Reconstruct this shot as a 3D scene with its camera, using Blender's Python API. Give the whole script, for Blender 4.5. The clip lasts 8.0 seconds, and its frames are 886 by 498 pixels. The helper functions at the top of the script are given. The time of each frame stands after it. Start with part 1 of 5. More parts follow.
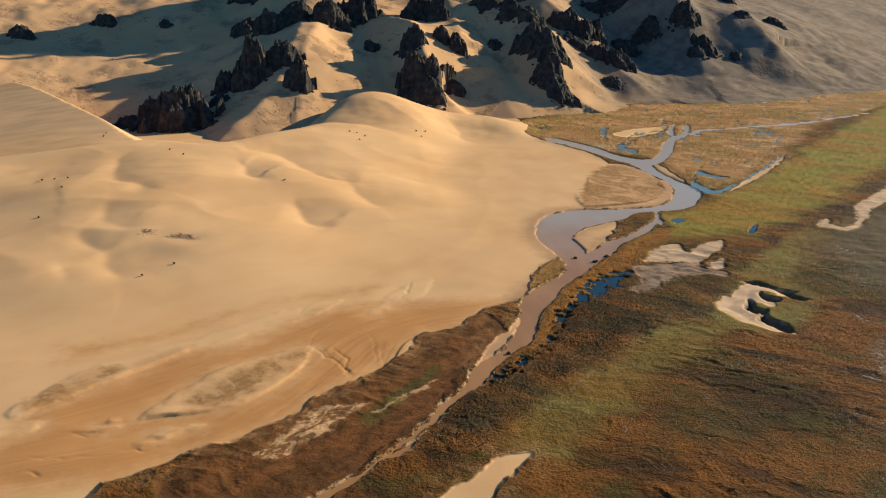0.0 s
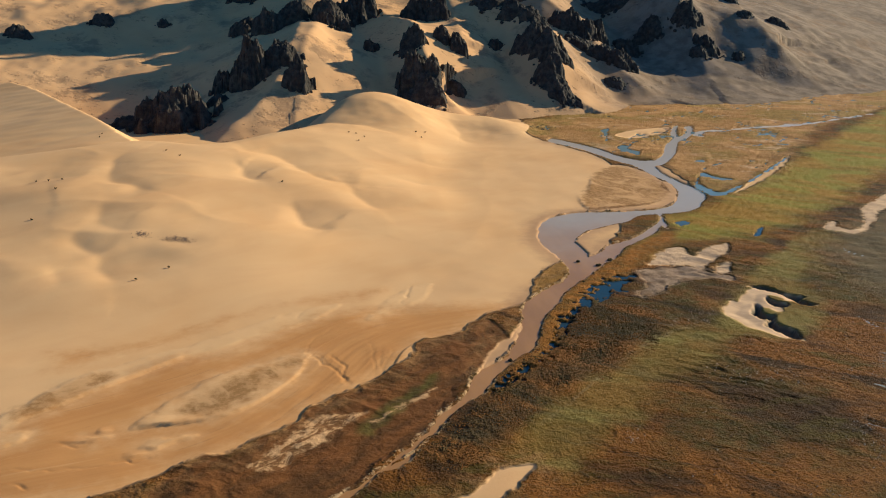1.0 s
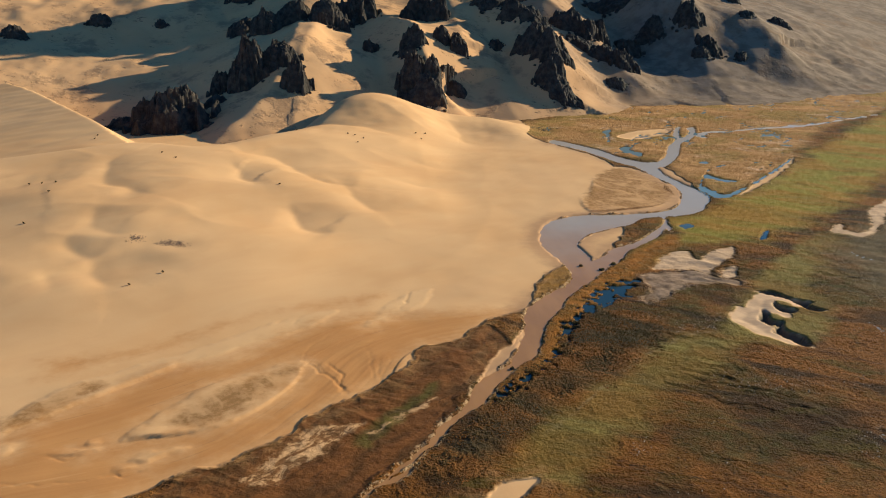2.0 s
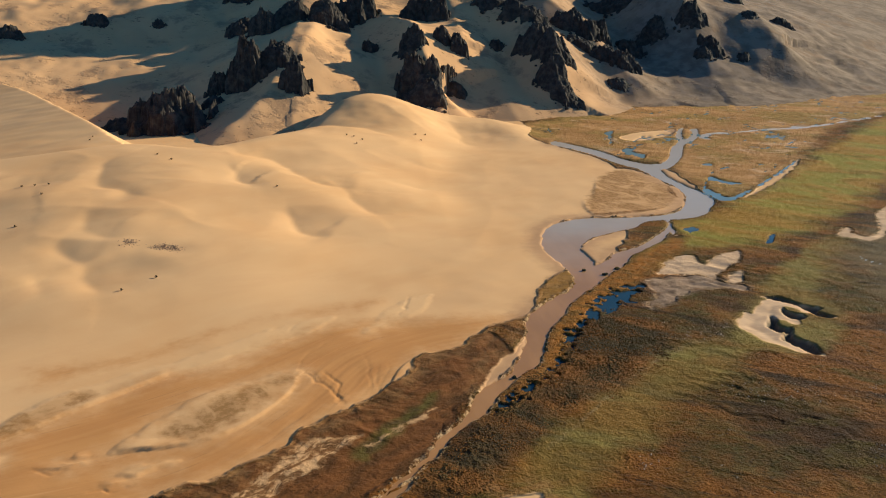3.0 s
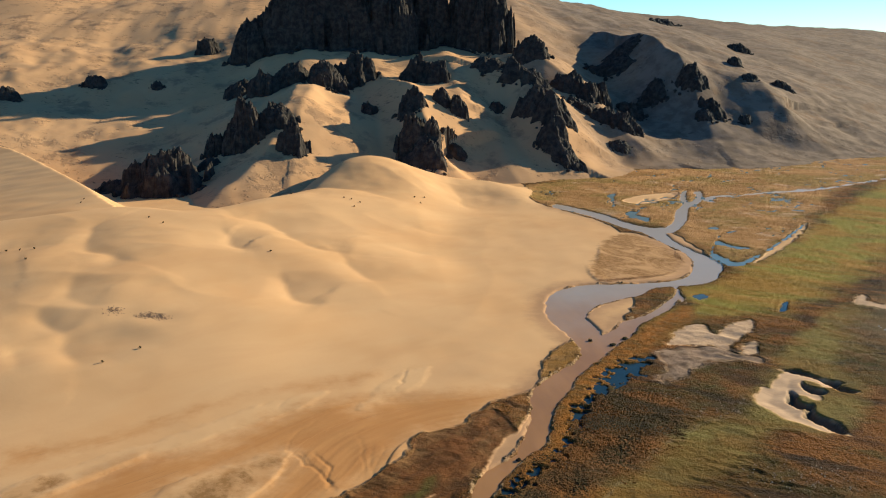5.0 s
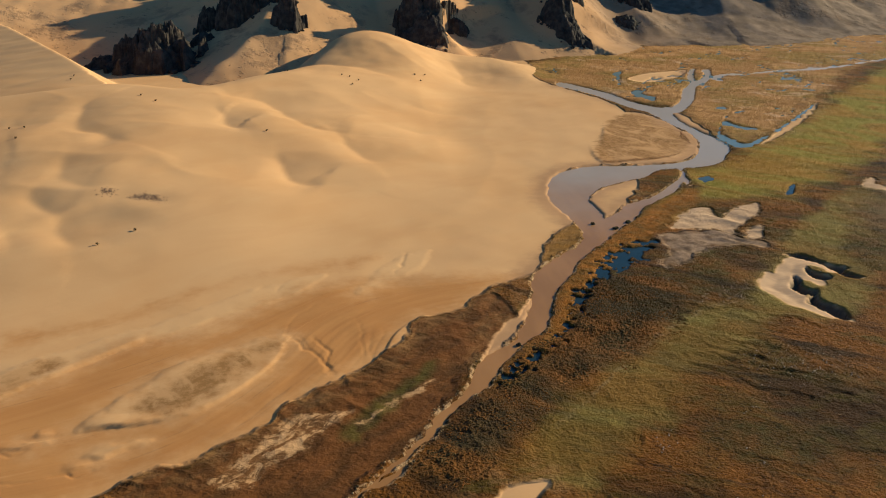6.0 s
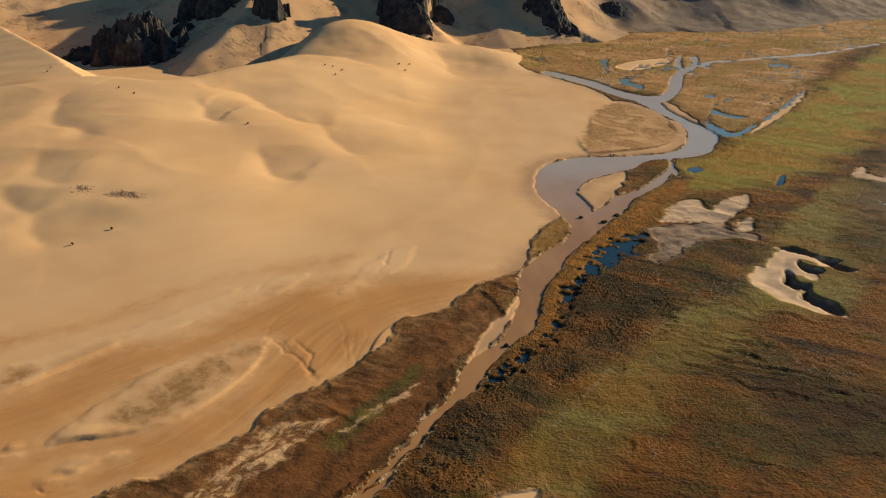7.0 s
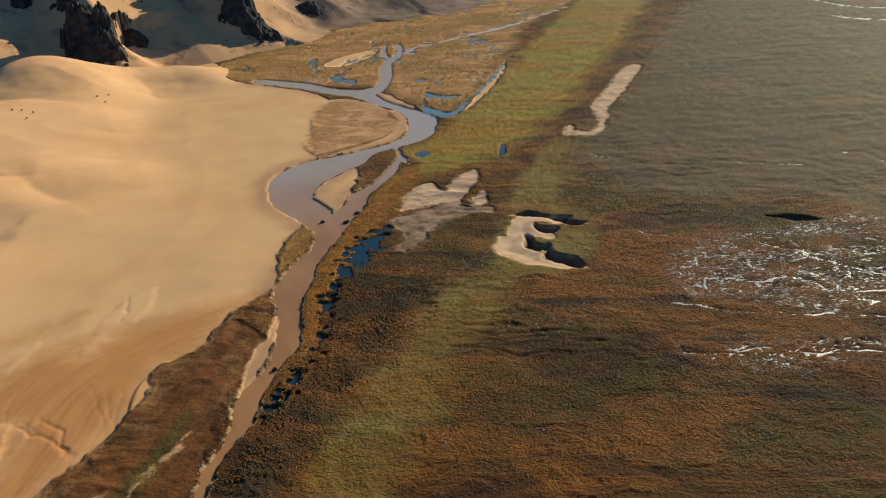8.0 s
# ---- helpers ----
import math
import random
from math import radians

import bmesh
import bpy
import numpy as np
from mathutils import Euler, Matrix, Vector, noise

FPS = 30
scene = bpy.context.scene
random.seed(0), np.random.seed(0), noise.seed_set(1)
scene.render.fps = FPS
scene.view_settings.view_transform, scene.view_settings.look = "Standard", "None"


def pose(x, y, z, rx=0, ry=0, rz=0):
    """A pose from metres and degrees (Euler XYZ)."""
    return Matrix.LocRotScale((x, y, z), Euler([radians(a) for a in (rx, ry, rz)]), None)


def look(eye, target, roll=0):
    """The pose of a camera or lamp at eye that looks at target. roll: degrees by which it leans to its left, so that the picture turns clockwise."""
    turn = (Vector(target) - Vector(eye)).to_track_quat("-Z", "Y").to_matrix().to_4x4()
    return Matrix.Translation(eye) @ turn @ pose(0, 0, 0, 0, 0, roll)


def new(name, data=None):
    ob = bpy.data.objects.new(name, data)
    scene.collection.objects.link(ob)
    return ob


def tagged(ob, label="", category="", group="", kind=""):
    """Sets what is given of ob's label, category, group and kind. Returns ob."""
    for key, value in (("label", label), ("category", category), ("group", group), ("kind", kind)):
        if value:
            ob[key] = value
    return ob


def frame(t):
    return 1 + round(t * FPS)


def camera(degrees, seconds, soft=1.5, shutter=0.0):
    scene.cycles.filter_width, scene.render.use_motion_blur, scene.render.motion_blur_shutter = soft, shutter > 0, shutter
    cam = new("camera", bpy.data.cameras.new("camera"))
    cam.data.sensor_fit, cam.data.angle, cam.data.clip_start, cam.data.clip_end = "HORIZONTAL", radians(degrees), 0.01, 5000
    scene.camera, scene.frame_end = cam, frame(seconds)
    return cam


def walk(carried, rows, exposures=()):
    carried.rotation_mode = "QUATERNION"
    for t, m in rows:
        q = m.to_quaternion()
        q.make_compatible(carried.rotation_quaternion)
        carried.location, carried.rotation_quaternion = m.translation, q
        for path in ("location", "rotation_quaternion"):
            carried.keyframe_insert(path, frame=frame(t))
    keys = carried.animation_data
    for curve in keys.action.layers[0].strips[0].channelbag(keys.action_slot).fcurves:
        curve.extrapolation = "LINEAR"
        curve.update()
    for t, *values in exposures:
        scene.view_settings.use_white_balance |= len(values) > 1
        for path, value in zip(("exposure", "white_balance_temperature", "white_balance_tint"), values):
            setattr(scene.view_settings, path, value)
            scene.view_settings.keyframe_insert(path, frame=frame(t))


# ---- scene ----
cam = camera(52.0, 8.0, soft=1.1)
walk(cam, [
    (0, look((-35.91, -99.87, 126.68), (-24.93, -4.98, 97.08), 0.17)),
    (0.5, look((-35.52, -96.00, 126.19), (-24.55, -1.11, 96.59), 0.18)),
    (1, look((-35.08, -92.09, 125.68), (-24.11, 2.81, 96.11), 0.20)),
    (1.5, look((-34.58, -88.07, 125.15), (-23.63, 6.84, 95.63), 0.16)),
    (3, look((-33.07, -75.50, 123.57), (-22.13, 19.45, 94.16), 0.19)),
    (3.5, look((-32.56, -71.16, 123.16), (-21.61, 23.80, 93.79), 0.16)),
    (4, look((-32.03, -66.74, 122.88), (-21.06, 28.31, 93.79), 0.17)),
    (4.2, look((-31.81, -65.00, 122.75), (-20.83, 30.43, 94.97), 0.18)),
    (4.5, look((-31.49, -62.40, 122.56), (-20.42, 33.58, 96.77), 0.20)),
    (4.7, look((-31.28, -60.76, 122.37), (-20.16, 35.60, 98.07), 0.22)),
    (5, look((-30.98, -58.47, 122.00), (-19.84, 38.21, 98.98), 0.27)),
    (5.25, look((-30.73, -56.55, 121.70), (-19.61, 39.98, 98.08), 0.31)),
    (5.5, look((-30.48, -54.64, 121.40), (-19.44, 41.30, 95.44), 0.37)),
    (5.8, look((-30.18, -52.35, 121.04), (-19.31, 42.01, 89.76), 0.43)),
    (6, look((-29.93, -50.71, 121.06), (-19.23, 42.07, 85.31), 0.46)),
    (6.5, look((-29.10, -46.54, 121.53), (-18.53, 45.71, 84.41), 0.46)),
    (7, look((-28.03, -42.67, 121.68), (-16.08, 49.41, 84.58), 0.23)),
    (7.2, look((-27.68, -41.22, 121.57), (-10.84, 50.09, 84.42), -0.76)),
    (7.3, look((-27.51, -40.49, 121.51), (-7.95, 50.26, 84.34), -1.25)),
    (7.5, look((-27.16, -39.03, 121.39), (-0.58, 49.86, 84.09), -2.25)),
    (7.7, look((-27.04, -37.66, 121.19), (6.45, 48.73, 83.56), -3.36)),
    (8, look((-26.86, -35.60, 120.88), (11.55, 48.56, 82.91), -5.04)),
], exposures=[(0.0, 0.85, 4900, -9), (3.5, 0.86, 4900, -9), (4.7, 0.90, 4850, -9), (6.0, 0.63, 5200, -9), (7.0, 0.63, 5200, -9), (8.0, 0.63, 4900, -9)])

# ---- world, sun ----
SUN_AZ, SUN_EL = radians(65), radians(20.0)   # azimuth from +y towards +x
world = bpy.data.worlds.new("daylight")
scene.world = world
world.use_nodes = True
wn = world.node_tree
sky = wn.nodes.new("ShaderNodeTexSky")
sky.sky_type, sky.sun_disc = "NISHITA", False
sky.sun_elevation, sky.sun_rotation = SUN_EL, SUN_AZ
sky.altitude, sky.dust_density, sky.air_density, sky.ozone_density = 3500, 1.2, 1.1, 2.0
deep = wn.nodes.new("ShaderNodeHueSaturation")   # the deep blue of a high, dry sky
deep.inputs["Saturation"].default_value = 1.15
wn.links.new(sky.outputs[0], deep.inputs["Color"])
wn.links.new(deep.outputs[0], wn.nodes["Background"].inputs[0])
wn.nodes["Background"].inputs[1].default_value = 0.066
sun_data = bpy.data.lights.new("sun", "SUN")
sun_data.energy, sun_data.angle, sun_data.color = 5.5, radians(0.55), (1.0, 0.69, 0.40)
sun = new("sun", sun_data)
sun.matrix_world = look((math.sin(SUN_AZ) * math.cos(SUN_EL) * 900, math.cos(SUN_AZ) * math.cos(SUN_EL) * 900, math.sin(SUN_EL) * 900), (0, 0, 0))

# ---- noise and outlines ----
def hash2(ix, iy, seed):
    h = (ix.astype(np.int64) * 374761393 + iy.astype(np.int64) * 668265263 + seed * 974634777) & 0xFFFFFFFF
    h = ((h ^ (h >> 13)) * 1274126177) & 0xFFFFFFFF
    return ((h ^ (h >> 16)) & 0xFFFF) / 65535.0


def perlin(x, y, seed=0):
    """Smooth noise, about -1 to 1, one wave a unit."""
    ix, iy = np.floor(x), np.floor(y)
    fx, fy = x - ix, y - iy
    u, v = fx * fx * fx * (fx * (fx * 6 - 15) + 10), fy * fy * fy * (fy * (fy * 6 - 15) + 10)

    def corner(dx, dy):
        a = hash2(ix + dx, iy + dy, seed) * 2 * np.pi
        return np.cos(a) * (fx - dx) + np.sin(a) * (fy - dy)
    low = corner(0, 0) * (1 - u) + corner(1, 0) * u
    return 1.5 * (low * (1 - v) + (corner(0, 1) * (1 - u) + corner(1, 1) * u) * v)


def fbm(x, y, octaves=4, seed=0, gain=0.5):
    total, amp = 0.0, 1.0
    for k in range(octaves):
        total = total + amp * perlin(x * 2 ** k + 17 * k, y * 2 ** k - 9 * k, seed + k)
        amp *= gain
    return total


def step(a, b, v):
    t = np.clip((v - a) / (b - a), 0, 1)
    return t * t * (3 - 2 * t)


def rounded(points, closed=True, cuts=4):
    """A smooth line through the points."""
    p = np.array(points, float)
    n = len(p)
    out = []
    for i in range(n if closed else n - 1):
        if closed:
            a, b, c, d = p[(i - 1) % n], p[i], p[(i + 1) % n], p[(i + 2) % n]
        else:
            a, b, c, d = p[max(i - 1, 0)], p[i], p[i + 1], p[min(i + 2, n - 1)]
        for t in np.arange(cuts) / cuts:
            out.append(0.5 * (2 * b + (c - a) * t + (2 * a - 5 * b + 4 * c - d) * t * t + (3 * b - a - 3 * c + d) * t ** 3))
    if not closed:
        out.append(p[-1])
    return np.array(out)


def inside(x, y, outline, reach=30.0):
    """Metres from the outline's edge: positive inside, negative outside, cut at reach."""
    line = rounded(outline)
    res = np.full(x.shape, -reach)
    near = (x > line[:, 0].min() - reach) & (x < line[:, 0].max() + reach) & (y > line[:, 1].min() - reach) & (y < line[:, 1].max() + reach)
    px, py = x[near], y[near]
    best, odd = np.full(px.shape, 1e9), np.zeros(px.shape, bool)
    for (ax, ay), (bx, by) in zip(line, np.roll(line, -1, 0)):
        dx, dy = bx - ax, by - ay
        t = np.clip(((px - ax) * dx + (py - ay) * dy) / (dx * dx + dy * dy + 1e-9), 0, 1)
        best = np.minimum(best, (px - ax - t * dx) ** 2 + (py - ay - t * dy) ** 2)
        if ay != by:
            cross = (ay > py) != (by > py)
            odd ^= cross & (px < (bx - ax) * (py - ay) / (by - ay) + ax)
    res[near] = np.clip(np.where(odd, 1, -1) * np.sqrt(best), -reach, reach)
    return res


def union(x, y, names, reach=30.0):
    res = np.full(x.shape, -reach)
    for n in names.split():
        res = np.maximum(res, inside(x, y, OUTLINE[n], reach))
    return res


def along(x, y, line):
    """Of an open line of (x, y, value): the distance with its side (positive to the left of its course) and the value at the nearest point."""
    line = rounded(line, False, 3)
    best, side, val = np.full(x.shape, 1e12), np.ones(x.shape), np.zeros(x.shape)
    for a, b in zip(line[:-1], line[1:]):
        dx, dy = b[0] - a[0], b[1] - a[1]
        t = np.clip(((x - a[0]) * dx + (y - a[1]) * dy) / (dx * dx + dy * dy + 1e-9), 0, 1)
        d = (x - a[0] - t * dx) ** 2 + (y - a[1] - t * dy) ** 2
        hit = d < best
        best = np.where(hit, d, best)
        side = np.where(hit, np.sign(dx * (y - a[1]) - dy * (x - a[0])), side)
        val = np.where(hit, a[2] + t * (b[2] - a[2]), val)
    return np.sqrt(best) * side, val


def cell_gap(x, y, size):
    """Metres to the nearest border of an irregular cell pattern."""
    ci, cj = np.floor(x / size), np.floor(y / size)
    best, second = np.full(x.shape, 1e9), np.full(x.shape, 1e9)
    for di in (-1, 0, 1):
        for dj in (-1, 0, 1):
            px = (ci + di + 0.1 + 0.8 * hash2(ci + di, cj + dj, 7)) * size
            py = (cj + dj + 0.1 + 0.8 * hash2(ci + di, cj + dj, 8)) * size
            d = np.hypot(px - x, py - y)
            second = np.where(d < best, best, np.minimum(second, d))
            best = np.minimum(best, d)
    return (second - best) * 0.5


# Outlines on the valley floor, in metres.
OUTLINE = {}
OUTLINE["river_low"] = [(-30.1, 118.0), (-23.7, 123.4), (-18.5, 128.0), (-14.5, 133.4), (-11.8, 142.5), (-9.6, 148.4), (-3.8, 155.1), (0.7, 162.0), (4.2, 171.7), (8.1, 177.7), (13.9, 183.1), (19.3, 188.3), (24.5, 199.1), (29.2, 212.8), (32.3, 222.7), (33.7, 232.3), (39.3, 242.7), (48.4, 254.0), (57.4, 262.8), (63.0, 274.6), (64.2, 287.8), (72.9, 289.9), (73.2, 273.6), (63.8, 260.8), (53.1, 246.0), (47.7, 234.8), (39.9, 221.9), (34.6, 207.4), (30.2, 194.0), (24.7, 188.1), (19.1, 180.5), (13.7, 172.1), (10.4, 165.2), (6.7, 158.6), (2.5, 154.4), (-3.2, 147.0), (-7.0, 141.1), (-10.7, 135.2), (-14.1, 129.6), (-18.3, 122.3), (-23.4, 117.3)]
OUTLINE["river_pool"] = [(63.5, 284.9), (62.3, 297.4), (60.4, 307.4), (60.0, 323.0), (63.8, 341.3), (68.1, 352.8), (75.3, 362.6), (90.7, 370.8), (111.7, 370.9), (133.8, 373.1), (147.5, 381.1), (157.9, 398.5), (164.6, 417.8), (166, 439), (163, 455), (161, 483), (154, 501), (147, 523), (141, 544), (130, 566), (123, 580), (129, 591), (143, 567), (152, 549), (160, 520), (170, 503), (180, 502), (180, 486), (174, 485), (171, 462), (173, 438), (176, 421), (175.9, 401.9), (167.0, 385.1), (157.8, 371.8), (142.7, 364.3), (123.8, 361.9), (112.6, 350.3), (102.3, 345.2), (86.7, 335.0), (76.8, 318.5), (77.1, 295.8), (71.8, 279.5), (65.1, 274.4)]
OUTLINE["river_fork"] = [(174, 494), (191, 518), (206, 554), (222, 582), (229, 606), (241, 633), (248, 641), (238, 618), (230, 593), (235, 595), (247, 617), (250, 632), (258, 637), (247, 606), (234, 583), (220, 566), (201, 521), (179, 486)]
OUTLINE["river_side"] = [(73.7, 288.3), (85.1, 301.4), (92.1, 311.7), (103.6, 318.4), (116.4, 331.9), (128.8, 348.5), (133.4, 358.7), (133.5, 363.0), (135.4, 365.1), (133.1, 352.3), (128.6, 334.5), (128.6, 342.4), (119.1, 327.8), (104.5, 313.0), (96.6, 305.2), (89.1, 291.3), (78.8, 280.2), (71.5, 271.6)]
OUTLINE["river_far"] = [(243, 599), (259, 616), (282, 621), (311, 632), (349, 640), (389, 659), (456, 694), (448, 682), (388, 647), (347, 626), (305, 619), (277, 609), (257, 603), (249, 582), (247, 587)]
OUTLINE["stream_east"] = [(178, 426), (193, 455), (201, 470), (214, 486), (223, 489), (218, 482), (208, 476), (201, 464), (203, 448), (211, 444), (209, 438), (199, 439), (193, 449), (185, 434), (185, 417), (190, 411), (215, 434), (254, 479), (275, 504), (274, 499), (250, 469), (212, 426), (190.3, 403.0), (178.7, 399.0), (177.2, 409.7)]
OUTLINE["pond_a"] = [(167, 549), (174, 562), (178, 557), (177, 544), (180, 533), (177, 522), (172, 522), (170, 534), (167, 539)]
OUTLINE["pond_b"] = [(71.9, 254.7), (76.0, 261.5), (80.3, 261.7), (80.2, 256.4), (76.8, 249.1), (74.5, 251.8)]
OUTLINE["pond_c"] = [(63.8, 251.1), (66.3, 253.4), (66.4, 248.9), (63.8, 246.1)]
OUTLINE["pond_d"] = [(52.7, 229.2), (55.9, 235.6), (60.9, 237.4), (61.3, 232.8), (57.2, 228.7), (53.5, 225.8)]
OUTLINE["pond_e"] = [(137.4, 346.6), (142.4, 348.2), (142.2, 343.0), (137.7, 340.5)]
OUTLINE["pond_f"] = [(167.5, 319.0), (175.3, 331.5), (178.0, 331.3), (171.6, 320.4), (167.3, 316.2)]
OUTLINE["pond_g"] = [(81.8, 239.9), (84.6, 247.0), (86.0, 245.6), (84.4, 239.6), (82.3, 237.5)]
OUTLINE["pond_h"] = [(175, 624), (184, 634), (187, 628), (179, 613), (172, 584), (168, 580), (173, 604)]
OUTLINE["swamp"] = [(44.2, 216.2), (48.9, 224.1), (51.1, 221.8), (46.8, 209.9), (40.2, 199.2), (34.0, 187.5), (26.5, 176.9), (19.8, 168.5), (12.2, 161.8), (8.6, 160.4), (13.6, 169.9), (20.6, 176.8), (28.2, 181.5), (35.7, 193.4), (41.0, 205.7)]
OUTLINE["sand_main"] = [(-138.5, 109.5), (-98.5, 113.2), (-77.7, 128.4), (-68.7, 131.4), (-61.1, 138.0), (-53.0, 145.0), (-46.0, 155.5), (-36.8, 164.4), (-30.2, 169.6), (-21.5, 179.0), (-13.7, 191.0), (-8.0, 204.4), (2.7, 207.5), (7.4, 211.3), (13.2, 219.6), (21.8, 229.2), (32.3, 234.7), (39.2, 244.5), (44.0, 259.6), (52.3, 275.8), (62.9, 289.5), (65.0, 290.8), (60.8, 309.0), (62.6, 331.9), (75.3, 362.6), (90.4, 369.8), (97.7, 372.3), (99.2, 395.8), (111.8, 430.2), (127, 466), (145, 485), (144, 519), (129, 562), (116, 590), (111, 615), (107, 721), (-91, 918), (-373, 899), (-393, 544)]
OUTLINE["bar_low"] = [(15.1, 193.4), (22.0, 202.6), (30.6, 216.7), (28.1, 207.1), (23.7, 196.9), (19.4, 188.7), (11.5, 179.3), (7.3, 175.1), (10.7, 183.4)]
OUTLINE["bar_island"] = [(76.3, 316.8), (85.1, 331.4), (94.8, 339.0), (107.4, 345.7), (103.4, 332.3), (95.7, 319.2), (90.0, 309.3), (77.1, 294.2)]
OUTLINE["bar_loop"] = [(97.4, 375.8), (112.1, 372.0), (127.1, 371.5), (147.9, 382.2), (160.2, 403.5), (165, 422), (165, 439), (158, 428), (157.3, 409.1), (149.3, 394.4), (132.8, 383.8), (114.5, 379.8)]
OUTLINE["bar_far"] = [(181, 598), (200, 619), (238, 634), (228, 613), (213, 597), (191, 585)]
OUTLINE["bar_wedge"] = [(173, 483), (170, 460), (172, 439), (176, 421), (178, 441), (179, 466), (178, 481)]
OUTLINE["patch_wedge"] = [(98.9, 278.1), (109.6, 293.9), (117.5, 301.3), (124.6, 301.4), (123.8, 287.7), (134.7, 300.3), (144.7, 306.1), (149.1, 303.9), (141.0, 290.6), (131.1, 280.7), (121.2, 269.2), (117.1, 274.0), (106.7, 275.8)]
OUTLINE["patch_small"] = [(125.4, 268.7), (132.3, 276.0), (137.1, 276.3), (130.8, 263.9), (125.6, 262.3)]
OUTLINE["bar_near"] = [(-16.7, 93.1), (-10.0, 102.1), (-1.7, 108.5), (4.2, 116.7), (13.0, 117.8), (9.9, 110.1), (2.2, 100.7), (-4.3, 91.7)]
OUTLINE["patch_long"] = [(207.0, 324.9), (218.1, 339.7), (220.8, 337.1), (215.9, 327.4), (220.9, 322.7), (234.3, 334.5), (247.9, 361.3), (266, 379), (297, 408), (323, 432), (334, 429), (319, 412), (279, 375), (255.3, 353.8), (237.4, 331.5), (220.4, 315.0), (213.3, 318.9)]
OUTLINE["streak_near"] = [(-62.2, 122.8), (-53.8, 135.8), (-47.3, 147.9), (-35.2, 151.2), (-29.1, 151.1), (-35.3, 143.6), (-41.0, 135.3), (-46.5, 130.0), (-52.8, 121.7)]
OUTLINE["streak_mid"] = [(-29.3, 144.2), (-21.3, 152.5), (-12.9, 160.1), (-7.0, 166.4), (-9.2, 161.4), (-16.6, 153.9), (-23.1, 147.7)]
OUTLINE["blowout"] = [(108.1, 218.3), (112.6, 225.2), (117.4, 231.2), (119.9, 229.5), (125.5, 237.3), (132.4, 243.7), (137.9, 243.8), (140.5, 236.4), (142.6, 227.9), (139.6, 227.6), (137.6, 233.0), (134.4, 234.9), (131.6, 227.4), (133.8, 219.8), (130.4, 217.2), (128.2, 220.8), (126.8, 223.8), (123.8, 223.1), (119.7, 214.9), (121.7, 209.2), (119.6, 203.2), (121.7, 197.1), (124.5, 190.3), (119.6, 193.2), (116.4, 197.6), (112.8, 201.7), (110.2, 209.0)]
OUTLINE["shore_east"] = [(201, 413), (233, 451), (272, 499), (278, 502), (247, 459), (212, 420), (194.6, 405.2)]
OUTLINE["mud"] = [(92.5, 270.1), (106.2, 274.4), (117.9, 273.1), (122.4, 266.2), (130.4, 259.8), (128.9, 253.8), (117.9, 258.4), (106.2, 255.6), (94.0, 244.7), (83.5, 238.5), (84.2, 245.8), (90.1, 252.7)]
OUTLINE["pit_a"] = [(131.4, 246.0), (138.9, 245.9), (141.0, 240.7), (143.4, 235.1), (148.5, 232.0), (145.4, 229.1), (149.2, 223.7), (144.5, 222.7), (142.2, 227.9), (140.6, 235.4), (137.8, 239.4), (134.5, 243.5)]
OUTLINE["pit_b"] = [(133.0, 233.4), (134.6, 229.1), (138.5, 225.2), (134.7, 221.6), (131.9, 223.8), (131.5, 227.9)]
OUTLINE["pit_c"] = [(120.3, 218.6), (126.5, 227.8), (125.0, 219.1), (125.6, 215.3), (127.6, 214.2), (125.3, 211.2), (120.2, 211.2)]
OUTLINE["pit_d"] = [(119.4, 205.0), (125.5, 212.0), (125.1, 205.3), (127.8, 200.7), (128.1, 196.5), (125.9, 190.2), (123.4, 191.6), (122.2, 196.6), (120.0, 201.1)]
OUTLINE["pit_e"] = [(201.8, 190.3), (208.5, 185.7), (213.0, 178.4), (213.8, 174.9), (206.3, 181.0)]
OUTLINE["green"] = [(88.7, 288.3), (107.0, 312.7), (127.2, 330.8), (137.3, 354.0), (164.7, 379.3), (203, 410), (273, 491), (439, 667), (685, 897), (498, 637), (292, 426), (198.8, 342.3), (155.8, 312.9), (132.3, 315.4), (113.0, 306.9), (90.6, 279.0)]
OUTLINE["olive"] = [(203.2, 308.8), (191.4, 319.6), (145.0, 269.4), (100.6, 210.6), (80.4, 203.7), (61.4, 182.0), (46.6, 170.3), (31.7, 153.2), (17.8, 139.4), (5.8, 123.1), (24.7, 111.1), (35.5, 133.2), (54.2, 147.6), (68.7, 162.6), (87.9, 174.0), (106.6, 200.4), (122.9, 193.7), (142.8, 209.3), (161.3, 247.1)]
OUTLINE["tussock"] = [(54.5, 228.1), (64.9, 232.9), (75.9, 229.3), (84.0, 217.4), (80.4, 203.7), (63.7, 186.9), (49.2, 172.3), (32.2, 162.5), (19.8, 149.1), (6.6, 134.0), (-4.5, 117.2), (-19.7, 126.6), (-10.5, 131.2), (4.2, 153.7), (17.0, 172.8), (35.5, 189.8), (45.8, 213.7)]
OUTLINE["dry_far"] = [(107, 630), (117, 595), (129, 562), (158, 522), (181, 508), (185, 486), (179, 423), (190, 411), (267, 495), (376, 634), (462, 704), (765, 1009), (436, 832), (294, 778), (203, 735), (154, 694), (121, 668)]
OUTLINE["grass_loop"] = [(100.7, 396.9), (116, 437), (129, 466), (147, 486), (157, 471), (161, 437), (157.3, 411.7), (147.7, 394.5), (130.5, 381.7), (113.8, 377.5), (99.5, 375.6)]
